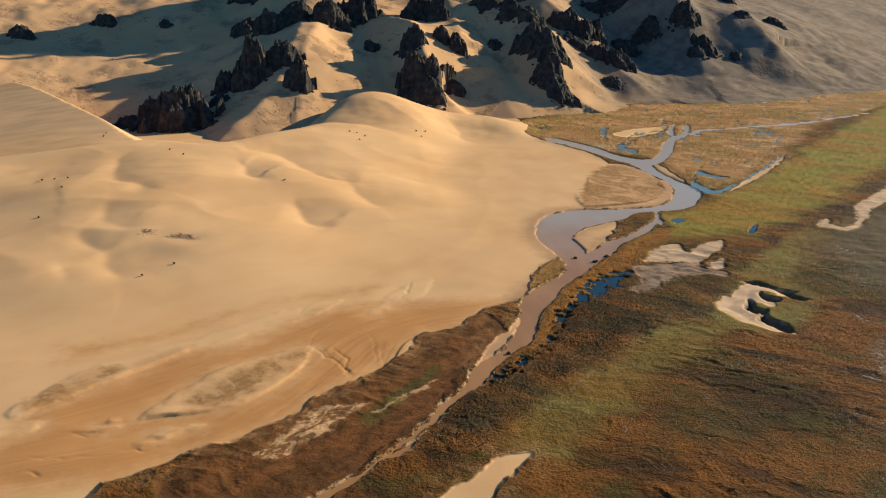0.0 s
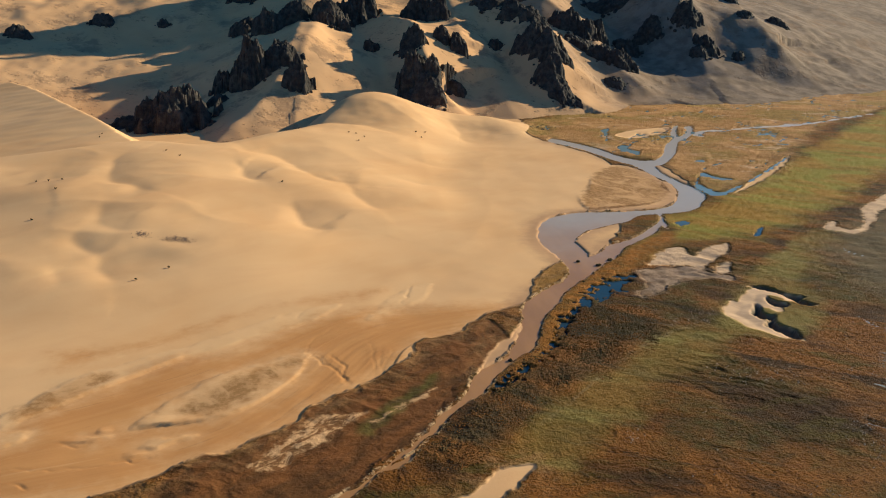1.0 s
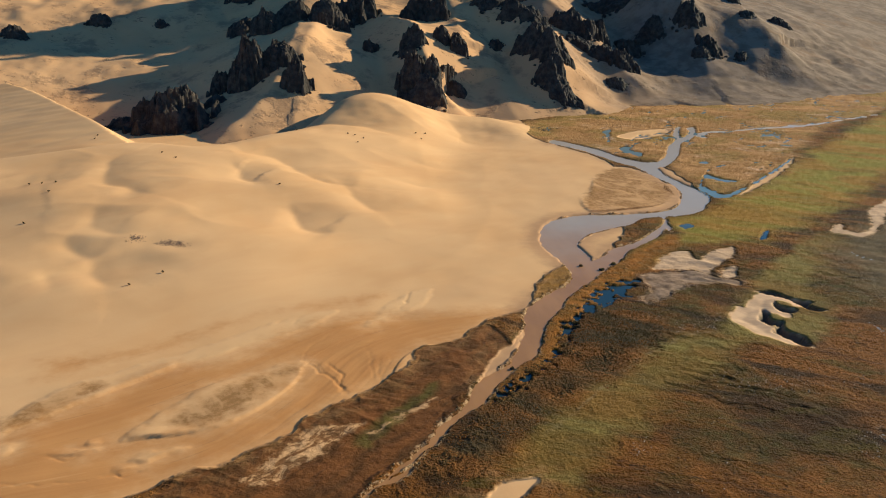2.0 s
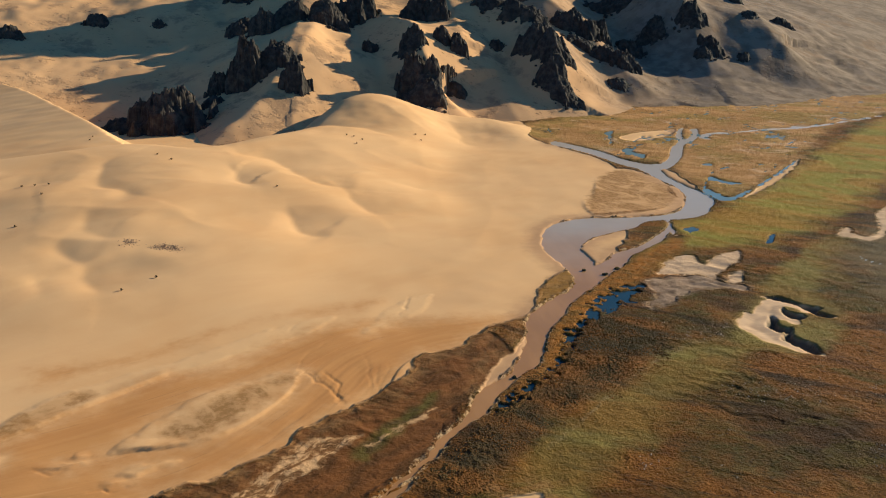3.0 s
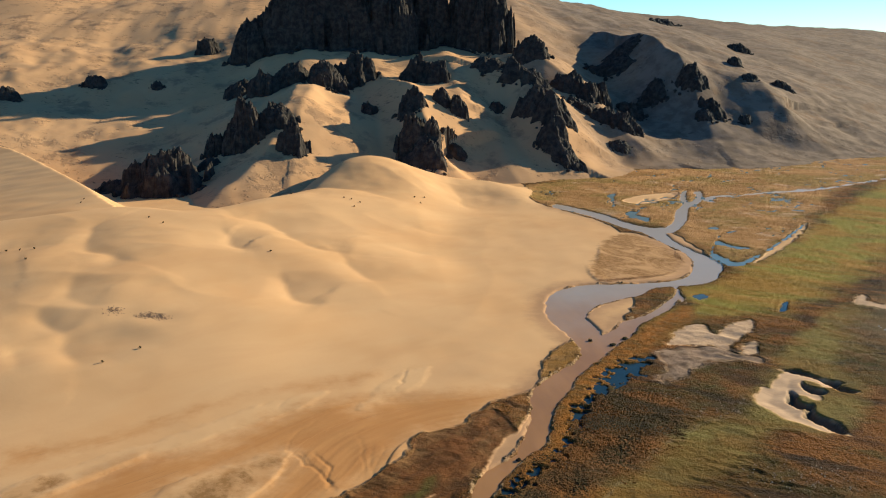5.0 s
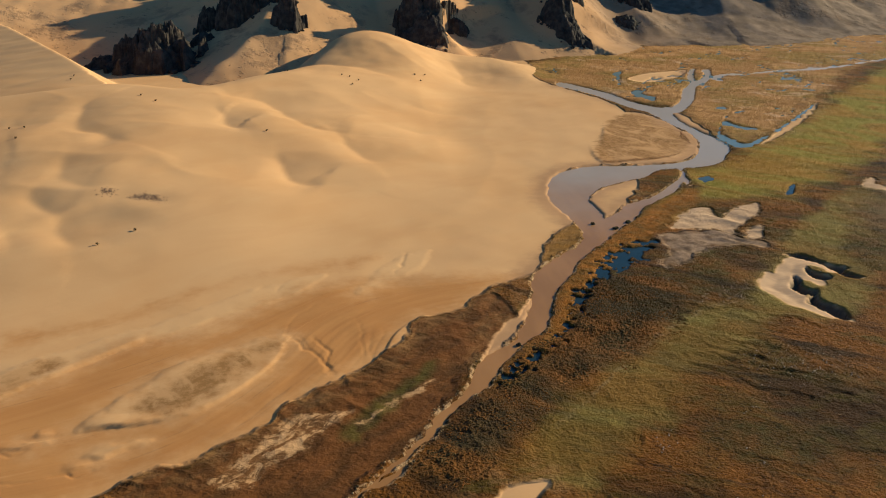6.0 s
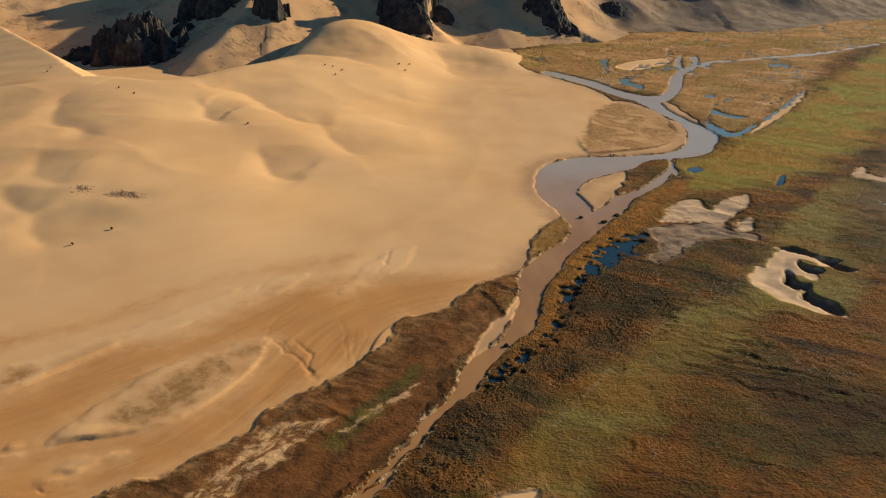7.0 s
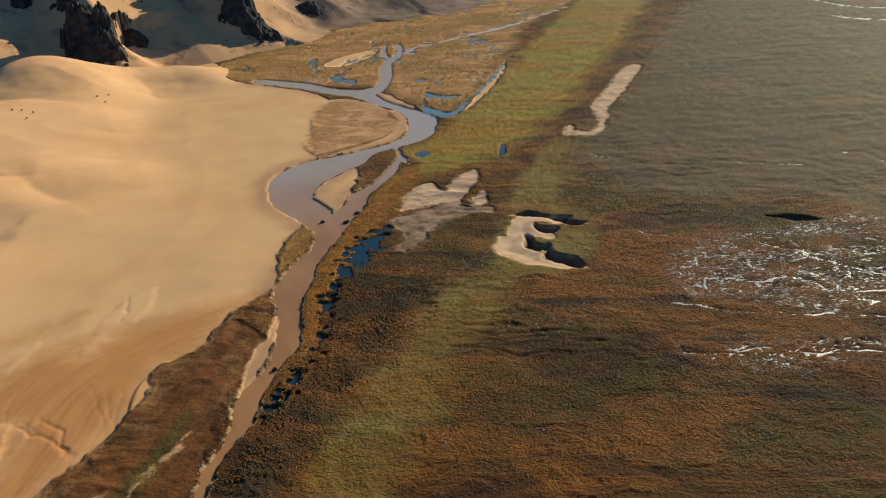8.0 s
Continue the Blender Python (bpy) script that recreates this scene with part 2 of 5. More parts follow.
OUTLINE["grass_bank"] = [(39.2, 244.5), (45.1, 261.5), (56.0, 281.2), (64.5, 290.8), (63.2, 274.6), (57.4, 262.8), (48.4, 254.0)]
OUTLINE["scrub_a"] = [(-83.7, 158.7), (-76.8, 168.7), (-68.4, 178.5), (-57.5, 187.6), (-50.4, 190.9), (-52.0, 180.4), (-61.1, 170.5), (-68.0, 161.1), (-76.1, 153.5)]
OUTLINE["scrub_b"] = [(-132.2, 160.2), (-128.8, 167.8), (-122.6, 177.2), (-116.6, 183.7), (-110.2, 184.2), (-115.7, 174.7), (-121.1, 166.9), (-126.3, 160.2)]
OUTLINE["terrace_a"] = [(-97.1, 149.0), (-93.6, 156.0), (-86.1, 168.1), (-76.9, 180.5), (-66.0, 187.8), (-52.8, 195.3), (-47.4, 194.7), (-49.5, 182.1), (-56.1, 168.2), (-65.9, 156.1), (-75.7, 151.0), (-94.0, 147.8)]
OUTLINE["terrace_b"] = [(-137.0, 157.8), (-129.4, 169.5), (-123.8, 180.9), (-111.9, 190.8), (-97.3, 201.4), (-84.4, 208.6), (-72.9, 219.0), (-58.7, 232.5), (-63.2, 215.5), (-79.8, 201.6), (-102.2, 184.8), (-114.9, 171.9), (-126.3, 160.2), (-132.3, 152.8)]
OUTLINE["marsh"] = [(155.3, 179.6), (188.5, 181.4), (210.7, 172.6), (247.4, 146.7), (193.0, 107.0), (165.5, 124.8), (152.2, 141.2), (144.5, 158.9)]
OUTLINE["marsh_band"] = [(116.3, 125.1), (128.8, 125.2), (141.0, 117.4), (152.9, 109.8), (164.2, 101.9), (157.5, 96.5), (134.4, 111.1), (122.2, 118.1)]
OUTLINE["marsh_pools"] = [(45.6, 216.1), (55.1, 236.9), (71.6, 260.0), (84.9, 268.8), (89.1, 263.5), (78.8, 246.3), (66.7, 235.6), (54.9, 220.3), (44.4, 203.9)]
OUTLINE["rust_strip"] = [(10.3, 162.7), (21.0, 178.3), (31.0, 193.9), (39.3, 219.4), (48.9, 237.5), (64.9, 260.7), (80.0, 280.1), (98.1, 301.7), (126.8, 329.8), (124.1, 311.8), (100.3, 285.5), (86.1, 265.2), (69.1, 247.4), (55.0, 228.4), (45.3, 211.1), (34.2, 189.2), (27.0, 177.6), (19.1, 168.9), (13.0, 158.9)]
OUTLINE["green_strip"] = [(-33.1, 141.1), (-26.8, 151.2), (-15.7, 164.5), (-6.6, 176.6), (-5.3, 172.7), (-13.2, 160.1), (-21.3, 148.1), (-29.5, 137.9)]
OUTLINE["hazy_moor"] = [(198.6, 304.3), (234.3, 334.5), (340, 433), (465, 558), (604, 637), (691, 470), (276.4, 167.8), (224.6, 198.8), (193.1, 224.9), (179.4, 249.6)]
OUTLINE["wash"] = [(-136.3, 117.4), (-131.5, 143.0), (-125.9, 159.0), (-114.5, 170.5), (-102.0, 183.6), (-92.4, 193.8), (-70.8, 199.7), (-54.1, 219.8), (-34.8, 231.5), (-14.5, 234.8), (16.5, 234.7), (32.3, 234.7), (21.6, 228.1), (13.1, 219.1), (7.4, 211.3), (2.7, 207.5), (-8.0, 204.4), (-13.7, 191.0), (-21.5, 179.0), (-30.2, 169.6), (-36.8, 164.4), (-46.0, 155.5), (-53.0, 145.0), (-61.1, 138.0), (-68.7, 131.4), (-77.7, 128.4), (-98.5, 113.2)]
OUTLINE["wash_old"] = [(-144.8, 186.8), (-138.1, 195.6), (-143.1, 210.6), (-109.9, 219.2), (-79.4, 241.2), (-43.3, 258.2), (-14.6, 267.8), (-4.9, 262.9), (-26.6, 238.8), (-58.8, 233.6), (-84.5, 209.5), (-112.1, 191.6), (-127.4, 182.4)]
OUTLINE["pale_bank"] = [(30.6, 248.4), (35.4, 274.1), (47.9, 300.5), (58.9, 304.2), (62.8, 291.0), (51.6, 275.9), (43.6, 259.7), (38.8, 245.7), (32.1, 239.3)]
OUTLINE["terrace_c"] = [(-27.0, 223.9), (-18.1, 244.7), (-9.8, 257.1), (0.6, 262.3), (-1.5, 251.9), (-9.0, 239.2), (-16.7, 232.3)]
OUTLINE["terrace_d"] = [(-139.8, 146.8), (-132.7, 148.7), (-126.3, 149.4), (-124.8, 147.5), (-125.7, 143.5), (-130.1, 140.8), (-137.2, 139.3)]
OUTLINE["terrace_e"] = [(-91.7, 137.5), (-86.9, 141.6), (-79.9, 142.2), (-78.6, 141.1), (-83.3, 138.9), (-86.8, 136.0), (-89.7, 135.4)]
OUTLINE["terrace_f"] = [(-106.6, 143.8), (-102.8, 145.8), (-101.3, 143.9), (-104.3, 142.2)]
OUTLINE["terrace_g"] = [(-72.6, 214.2), (-59.5, 229.9), (-40.2, 241.4), (-36.9, 239.2), (-46.6, 225.5), (-62.7, 213.1), (-70.6, 210.2)]
OUTLINE["bank_west"] = [(-77.7, 128.4), (-68.7, 131.4), (-61.1, 138.0), (-53.0, 145.0), (-46.0, 155.5), (-36.8, 164.4), (-30.2, 169.6), (-21.5, 179.0), (-13.7, 191.0), (-8.0, 204.4), (2.7, 207.5), (7.4, 211.3), (13.2, 219.6), (20.0, 218.8), (22.3, 199.3), (14.4, 186.3), (4.9, 176.1), (-3.7, 155.7), (-14.3, 135.6), (-30.1, 118.0), (-40.4, 98.7), (-84.1, 103.5)]
OUTLINE["river_out"] = [(-3.6, 153.6), (-6.9, 149.7), (-19.3, 131.9), (-28.4, 119.3), (-38.7, 109.0), (-47.3, 101.7), (-55.0, 93.7), (-44.2, 94.9), (-39.7, 100.1), (-32.9, 107.8), (-26.6, 116.2), (-18.2, 126.2), (-8.0, 139.9), (-4.9, 143.2)]

WATER_LEVEL = -0.55
BANKS = []
BANKS.append(([(-9.5, 202.8, 0.2), (-14.2, 196.6, 1), (-17.4, 189.7, 1), (-19.6, 182.7, 1), (-23.7, 176.2, 1), (-28.5, 171.6, 0.2)], 1.0, 12))
BANKS.append(([(-40.7, 222.4, 0.2), (-34.9, 224.8, 1), (-24.8, 230.5, 1), (-16.5, 236.1, 0.2)], 0.7, 10))
BANKS.append(([(-94.7, 147.8, 0.2), (-89.9, 149.1, 1), (-82.8, 149.4, 1), (-75.8, 151.6, 0.2)], 1.4, 12))
BANKS.append(([(-106.1, 146.5, 0.2), (-104.3, 146.6, 1), (-101.0, 147.4, 0.2)], 1, 8))
BANKS.append(([(-114.9, 142.3, 0.2), (-107.1, 141.4, 1), (-102.6, 142.6, 0.2)], 0.9, 8))
BANKS.append(([(-95.6, 131.3, 0.2), (-92.4, 132.0, 1), (-88.8, 133.6, 0.2)], 1, 8))
BANKS.append(([(-112.3, 173.6, 0.2), (-102.1, 184.0, 1), (-92.4, 193.8, 1), (-87.9, 197.4, 0.2)], 1, 12))
BANKS.append(([(-77, 150.6, 0.2), (-66.5, 155.6, 0.8), (-57, 167.5, 1), (-50.2, 181, 1), (-48.2, 193, 0.2)], 0.4, 40))
BANKS.append(([(-133, 153, 0.2), (-115.2, 171.5, 1), (-102.4, 184.6, 1), (-80, 201.2, 0.8), (-63.5, 215, 0.2)], 0.4, 40))
BANKS.append(([(-70.6, 210.2, 0.2), (-62.7, 213.1, 1), (-46.6, 225.5, 1), (-37, 239, 0.2)], 0.4, 40))
BANKS.append(([(-90, 135.2, 0.2), (-86.8, 135.9, 1), (-83.2, 138.8, 1), (-78.6, 141.1, 0.2)], 0.7, 6))
BANKS.append(([(-137.2, 139.2, 0.2), (-130.1, 140.7, 1), (-125.6, 143.4, 0.2)], 0.7, 6))
BANKS.append(([(120.8, 450.4, 0.30), (113.7, 429.4, 1.00), (108.8, 413.9, 0.30)], 1.1, 16))
BANKS.append(([(100.4, 405.1, 0.30), (98.2, 389.4, 1.00), (98.7, 376.8, 1.00), (102.0, 370.4, 0.30)], 1.1, 16))
THREADS = []
THREADS.append(([(156.7, 213.5), (159.3, 208.6), (159.6, 199.5), (166.0, 192.4), (170.6, 186.3), (175.8, 178.4)], 0.5))
THREADS.append(([(147.9, 174.8), (146.7, 169.2), (148.5, 163.6), (155.8, 156.6), (162.2, 149.3)], 0.6))
THREADS.append(([(162.2, 149.3), (169.8, 147.7), (173.3, 140.1), (173.5, 134.0), (179.2, 128.9), (188.7, 123.3)], 0.9))
THREADS.append(([(183.5, 184.0), (182.9, 172.9), (185.0, 165.1), (187.8, 160.6), (187.4, 153.3), (189.4, 146.2), (191.6, 137.6), (194.6, 128.2)], 0.7))
THREADS.append(([(191.4, 176.5), (192.4, 167.4), (188.5, 156.5), (198.0, 153.9), (203.1, 145.3), (212.6, 142.7)], 0.6))
THREADS.append(([(131.7, 153.8), (136.9, 147.7), (140.8, 140.4), (146.6, 135.4), (152.9, 129.1), (162.8, 122.4), (174.5, 111.9)], 0.7))
THREADS.append(([(115.3, 129.4), (120.0, 123.9), (125.9, 122.0), (133.2, 119.5), (137.9, 114.4), (142.4, 109.4), (149.7, 106.9), (158.7, 99.2)], 0.8))
THREADS.append(([(233.6, 248.0), (242.7, 234.7), (254.8, 222.1)], 0.9))
THREADS.append(([(279.5, 224.2), (284.4, 215.6), (276.5, 194.3)], 0.7))
THREADS.append(([(601.8, 552.8), (582.7, 510.9), (578.3, 473.7), (590.7, 443.3)], 4.5))
THREADS.append(([(539.0, 465.5), (536.2, 442.3), (547.4, 408.6)], 4))
THREADS.append(([(199.4, 294.1), (200.1, 286.5), (205.5, 277.2)], 0.6))
FLOWS = [
    [(42.4, 247.2, 0), (32.3, 234.7, 16), (15.5, 228.3, 34), (-3.4, 222.4, 54), (-19.8, 212.3, 73), (-33.2, 198.7, 92), (-41.9, 179.3, 113), (-53.9, 157.9, 138), (-67.2, 141.4, 159), (-84.7, 130.1, 180), (-106.3, 122.9, 203), (-130.0, 116.7, 227)],
    [(32.5, 235.9, 0), (16.4, 234.2, 16), (-14.8, 230.4, 48), (-34.9, 224.8, 68), (-53.4, 207.5, 94), (-72.9, 188.5, 121), (-98.8, 169.4, 153), (-124.6, 154.9, 183), (-141.3, 144.1, 203)],
]
TRACK = [(20.1, 137.9), (23.6, 142.1), (32.7, 151.9), (41.9, 162.7), (53.1, 175.4), (65.4, 187.9), (77.6, 198.0), (87.0, 204.0), (96.4, 206.9)]
CHANNELS = []
CHANNELS.append([(-32.0, 227.8, 0.15), (-28.8, 229.2, 0.50), (-24.5, 230.5, 0.50), (-21.8, 233.2, 0.15)])
CHANNELS.append([(-13.0, 240.9, 0.17), (-10.7, 248.3, 0.55), (-8.5, 255.4, 0.55), (-6.9, 261.5, 0.17)])
CHANNELS.append([(-52.7, 227.1, 0.12), (-52.2, 231.1, 0.40), (-51.1, 234.5, 0.12)])
CHANNELS.append([(-46.6, 194.3, 0.15), (-45.0, 192.3, 0.50), (-42.7, 187.0, 0.50), (-40.4, 185.4, 0.50), (-38.2, 181.1, 0.50), (-36.4, 176.2, 0.50), (-35.4, 170.3, 0.15)])
CHANNELS.append([(-44.7, 196.0, 0.10), (-43.1, 191.1, 0.35), (-41.2, 186.3, 0.10)])
CHANNELS.append([(-40.1, 194.5, 0.17), (-37.4, 188.7, 0.55), (-35.1, 183.4, 0.55), (-36.4, 178.8, 0.55), (-35.5, 174.4, 0.55), (-34.5, 170.2, 0.17)])
CHANNELS.append([(-93.7, 192.9, 0.07), (-89.9, 194.3, 0.25), (-84.5, 195.6, 0.25), (-76.7, 195.6, 0.07)])
CHANNELS.append([(-74.0, 197.7, 0.07), (-68.9, 198.1, 0.25), (-66.2, 200.2, 0.07)])
CHANNELS.append([(-107.5, 145.1, 0.15), (-105.3, 144.8, 0.50), (-102.1, 145.8, 0.15)])
CHANNELS.append([(-114.2, 141.3, 0.12), (-110.7, 139.4, 0.40), (-108.1, 139.1, 0.40), (-105.2, 141.3, 0.12)])
CHANNELS.append([(-96.8, 129.5, 0.18), (-94.4, 129.6, 0.60), (-92.6, 129.4, 0.60), (-90.2, 130.3, 0.60), (-87.3, 132.0, 0.18)])
CHANNELS.append([(-125.6, 128.7, 0.09), (-116.8, 127.7, 0.30), (-109.7, 127.5, 0.30), (-102.7, 127.9, 0.30), (-96.7, 128.4, 0.09)])
CHANNELS.append([(-27.0, 207.0, 0.06), (-26.0, 192.1, 0.20), (-25.8, 178.5, 0.06)])
CHANNELS.append([(-22.5, 200.4, 0.05), (-23.9, 187.2, 0.18), (-23.0, 176.5, 0.05)])
CHANNELS.append([(-19.1, 198.6, 0.06), (-21.7, 187.0, 0.20), (-24.5, 174.9, 0.06)])
CHANNELS.append([(-36.4, 202.9, 0.04), (-29.4, 207.3, 0.15), (-19.0, 214.1, 0.15), (-4.2, 218.0, 0.04)])
CHANNELS.append([(-48.7, 189.9, 0.07), (-47.6, 204.1, 0.25), (-42.4, 213.9, 0.25), (-33.0, 226.7, 0.07)])
CHANNELS.append([(-120.7, 122.1, 0.15), (-118.0, 120.3, 0.50), (-115.6, 119.0, 0.15)])
CRACKS = []
CRACKS.append([(68.2, 178.0, 0.17), (73.5, 176.8, 0.55), (81.4, 172.5, 0.55), (86.9, 167.3, 0.55), (91.0, 161.8, 0.17)])
CRACKS.append([(64.0, 167.8, 0.17), (67.3, 166.7, 0.55), (71.8, 161.7, 0.55), (75.4, 157.2, 0.55), (78.6, 151.9, 0.55), (84.4, 149.8, 0.55), (88.8, 145.6, 0.55), (99.7, 140.3, 0.17)])
CRACKS.append([(100.5, 196.2, 0.15), (106.0, 194.2, 0.50), (111.1, 190.5, 0.50), (114.7, 184.6, 0.50), (119.8, 178.2, 0.15)])
CRACKS.append([(89.8, 184.7, 0.10), (91.8, 181.3, 0.35), (92.8, 174.1, 0.35), (98.3, 171.9, 0.10)])
CRACKS.append([(38.5, 134.0, 0.18), (39.2, 130.8, 0.60), (36.6, 128.5, 0.18)])
CRACKS.append([(56.3, 127.8, 0.12), (60.7, 122.1, 0.40), (70.5, 117.9, 0.40), (75.7, 111.7, 0.12)])
CRACKS.append([(142.8, 209.3, 0.15), (147.3, 193.0, 0.50), (159.2, 190.0, 0.50), (168.2, 178.1, 0.15)])
CRACKS.append([(163.3, 227.5, 0.15), (171.6, 214.7, 0.50), (185.5, 206.5, 0.50), (194.5, 187.6, 0.15)])
CRACKS.append([(143.1, 170.3, 0.15), (151.4, 172.2, 0.50), (156.0, 164.4, 0.50), (159.1, 150.6, 0.50), (166.7, 142.5, 0.50), (172.5, 131.0, 0.15)])
CRACKS.append([(79.0, 130.8, 0.09), (86.7, 122.5, 0.30), (97.3, 118.5, 0.30), (103.8, 109.7, 0.09)])
CRACKS.append([(99.1, 96.8, 0.10), (110.6, 94.7, 0.35), (114.7, 88.6, 0.35), (125.8, 85.9, 0.10)])
CRACKS.append([(74.5, 97.5, 0.10), (80.6, 90.0, 0.35), (92.1, 85.7, 0.35), (97.3, 78.1, 0.10)])
CRACKS.append([(170.8, 256.9, 0.12), (176.7, 238.6, 0.40), (194.1, 232.8, 0.12)])
CRACKS.append([(204.7, 256.7, 0.12), (207.7, 242.4, 0.40), (226.1, 233.2, 0.12)])


# ---- the lie of the land ----
def warp(x, y, size=5.0, amount=0.7, seed=5):
    return x + amount * fbm(x / size, y / size, 3, seed), y + amount * fbm(x / size + 40, y / size, 3, seed + 9)


def valley_fields(x, y):
    wx, wy = warp(x, y)
    gx, gy = warp(x, y, 30.0, 7.0, 51)
    f = {}
    f["water"] = np.maximum(np.maximum(union(wx, wy, "river_pool river_fork river_side"), inside(wx, wy, OUTLINE["river_far"]) - 2.6 + 4.5 * fbm(x / 16, y / 11, 3, 43)), union(wx, wy, "river_low river_out") - 1.5 * step(205, 150, y))
    broken = 5.5 * fbm(x / 3.6, y / 3.6, 3, 33) - 3.1
    f["pool"] = np.maximum(np.maximum(union(wx, wy, "pond_e pond_f"), union(wx, wy, "stream_east pond_a pond_h") - 1.1 + 1.6 * fbm(x / 9, y / 9, 3, 35)), np.minimum((0.036 - np.abs(fbm(wx / 34, wy / 46, 3, 37))) * 30, np.minimum(inside(gx, gy, OUTLINE["dry_far"]) - 6, (fbm(x / 60, y / 60, 2, 39) + 0.15) * 20)))
    f["pool"] = np.maximum(f["pool"], np.maximum(union(wx, wy, "pond_b pond_c pond_d pond_g marsh_pools") + broken + 0.15, inside(wx, wy, OUTLINE["swamp"]) + broken + 1.6))
    sx, sy = warp(x, y, 8.0, 1.2, 31)
    f["sand"] = union(sx, sy, "sand_main grass_loop pit_a pit_b pit_c pit_d bar_low bar_island bar_loop bar_far bar_wedge bar_near blowout shore_east")
    f["sand"] = np.maximum(f["sand"], inside(sx, sy, OUTLINE["grass_loop"]) + 3.0)
    f["thin"] = union(sx, sy, "patch_wedge streak_near streak_mid patch_small patch_long")
    f["pit"] = union(wx, wy, "pit_a pit_b pit_c pit_d pit_e")
    f["mud"] = inside(sx, sy, OUTLINE["mud"])
    f["green"] = inside(gx, gy, OUTLINE["green"])
    f["strip"] = inside(sx, sy, OUTLINE["green_strip"])
    f["track"] = 0.8 - np.abs(along(sx, sy, [(*q, 1.0) for q in TRACK])[0])
    f["olive"] = inside(gx, gy, OUTLINE["olive"])
    f["tussock"] = inside(sx, sy, OUTLINE["tussock"])
    f["dry"] = inside(gx, gy, OUTLINE["dry_far"])
    th = np.full(x.shape, -30.0)
    for line, half in THREADS:
        d, w = along(wx, wy, [(*q, 1.0) for q in line])
        th = np.maximum(th, 0.7 * half * (0.42 + 0.55 * fbm(x / 9, y / 9, 2, 61)) - np.abs(d))
    cx, cy = warp(x, y, 8.0, 1.6, 63)
    cell = cell_gap(cx * 0.5 + cy * 0.87, (cx * 0.87 - cy * 0.5) * 0.55, 7.0)
    wet = np.minimum(inside(gx, gy, OUTLINE["marsh"]) / 8, 1.0) + 1.1 * fbm(x / 22, y / 22, 3, 65)
    f["thread"] = np.maximum(th, np.minimum(0.09 - cell, (wet - 0.60) * 3))
    f["thread"] = np.maximum(f["thread"], np.minimum((fbm(x / 1.9, y / 1.4, 2, 67) - 0.42) * 2, np.minimum(union(gx, gy, "marsh_band"), 3.0) - 1.0 + 2.0 * fbm(x / 12, y / 12, 2, 69)))
    f["marsh"] = np.maximum(inside(gx, gy, OUTLINE["marsh"]), union(gx, gy, "marsh_band"))
    near, f["across"], f["along"] = np.full(x.shape, 1e9), np.zeros(x.shape), np.zeros(x.shape)
    for line in FLOWS:
        d, v = along(x, y, line)
        hit = np.abs(d) < near
        near = np.where(hit, np.abs(d), near)
        f["across"], f["along"] = np.where(hit, d, f["across"]), np.where(hit, v, f["along"])
    f["hazy_moor"] = inside(gx, gy, OUTLINE["hazy_moor"])
    f["rust"] = inside(sx, sy, OUTLINE["rust_strip"])
    f["scrub"] = np.maximum(union(sx, sy, "grass_loop grass_bank"), union(sx, sy, "scrub_a scrub_b") + 1.5)
    f["terrace"] = union(sx, sy, "terrace_a terrace_b terrace_c terrace_d terrace_e terrace_f terrace_g")
    f["pale"] = union(sx, sy, "blowout patch_wedge patch_small patch_long")
    f["blow"] = inside(sx, sy, OUTLINE["blowout"])
    f["west"] = inside(sx, sy, OUTLINE["bank_west"])
    f["wash"] = np.minimum(np.maximum(union(sx, sy, "wash"), inside(sx, sy, OUTLINE["wash_old"]) - 12.0), -union(sx, sy, "terrace_a terrace_c terrace_d terrace_e terrace_f terrace_g pale_bank"))
    return f


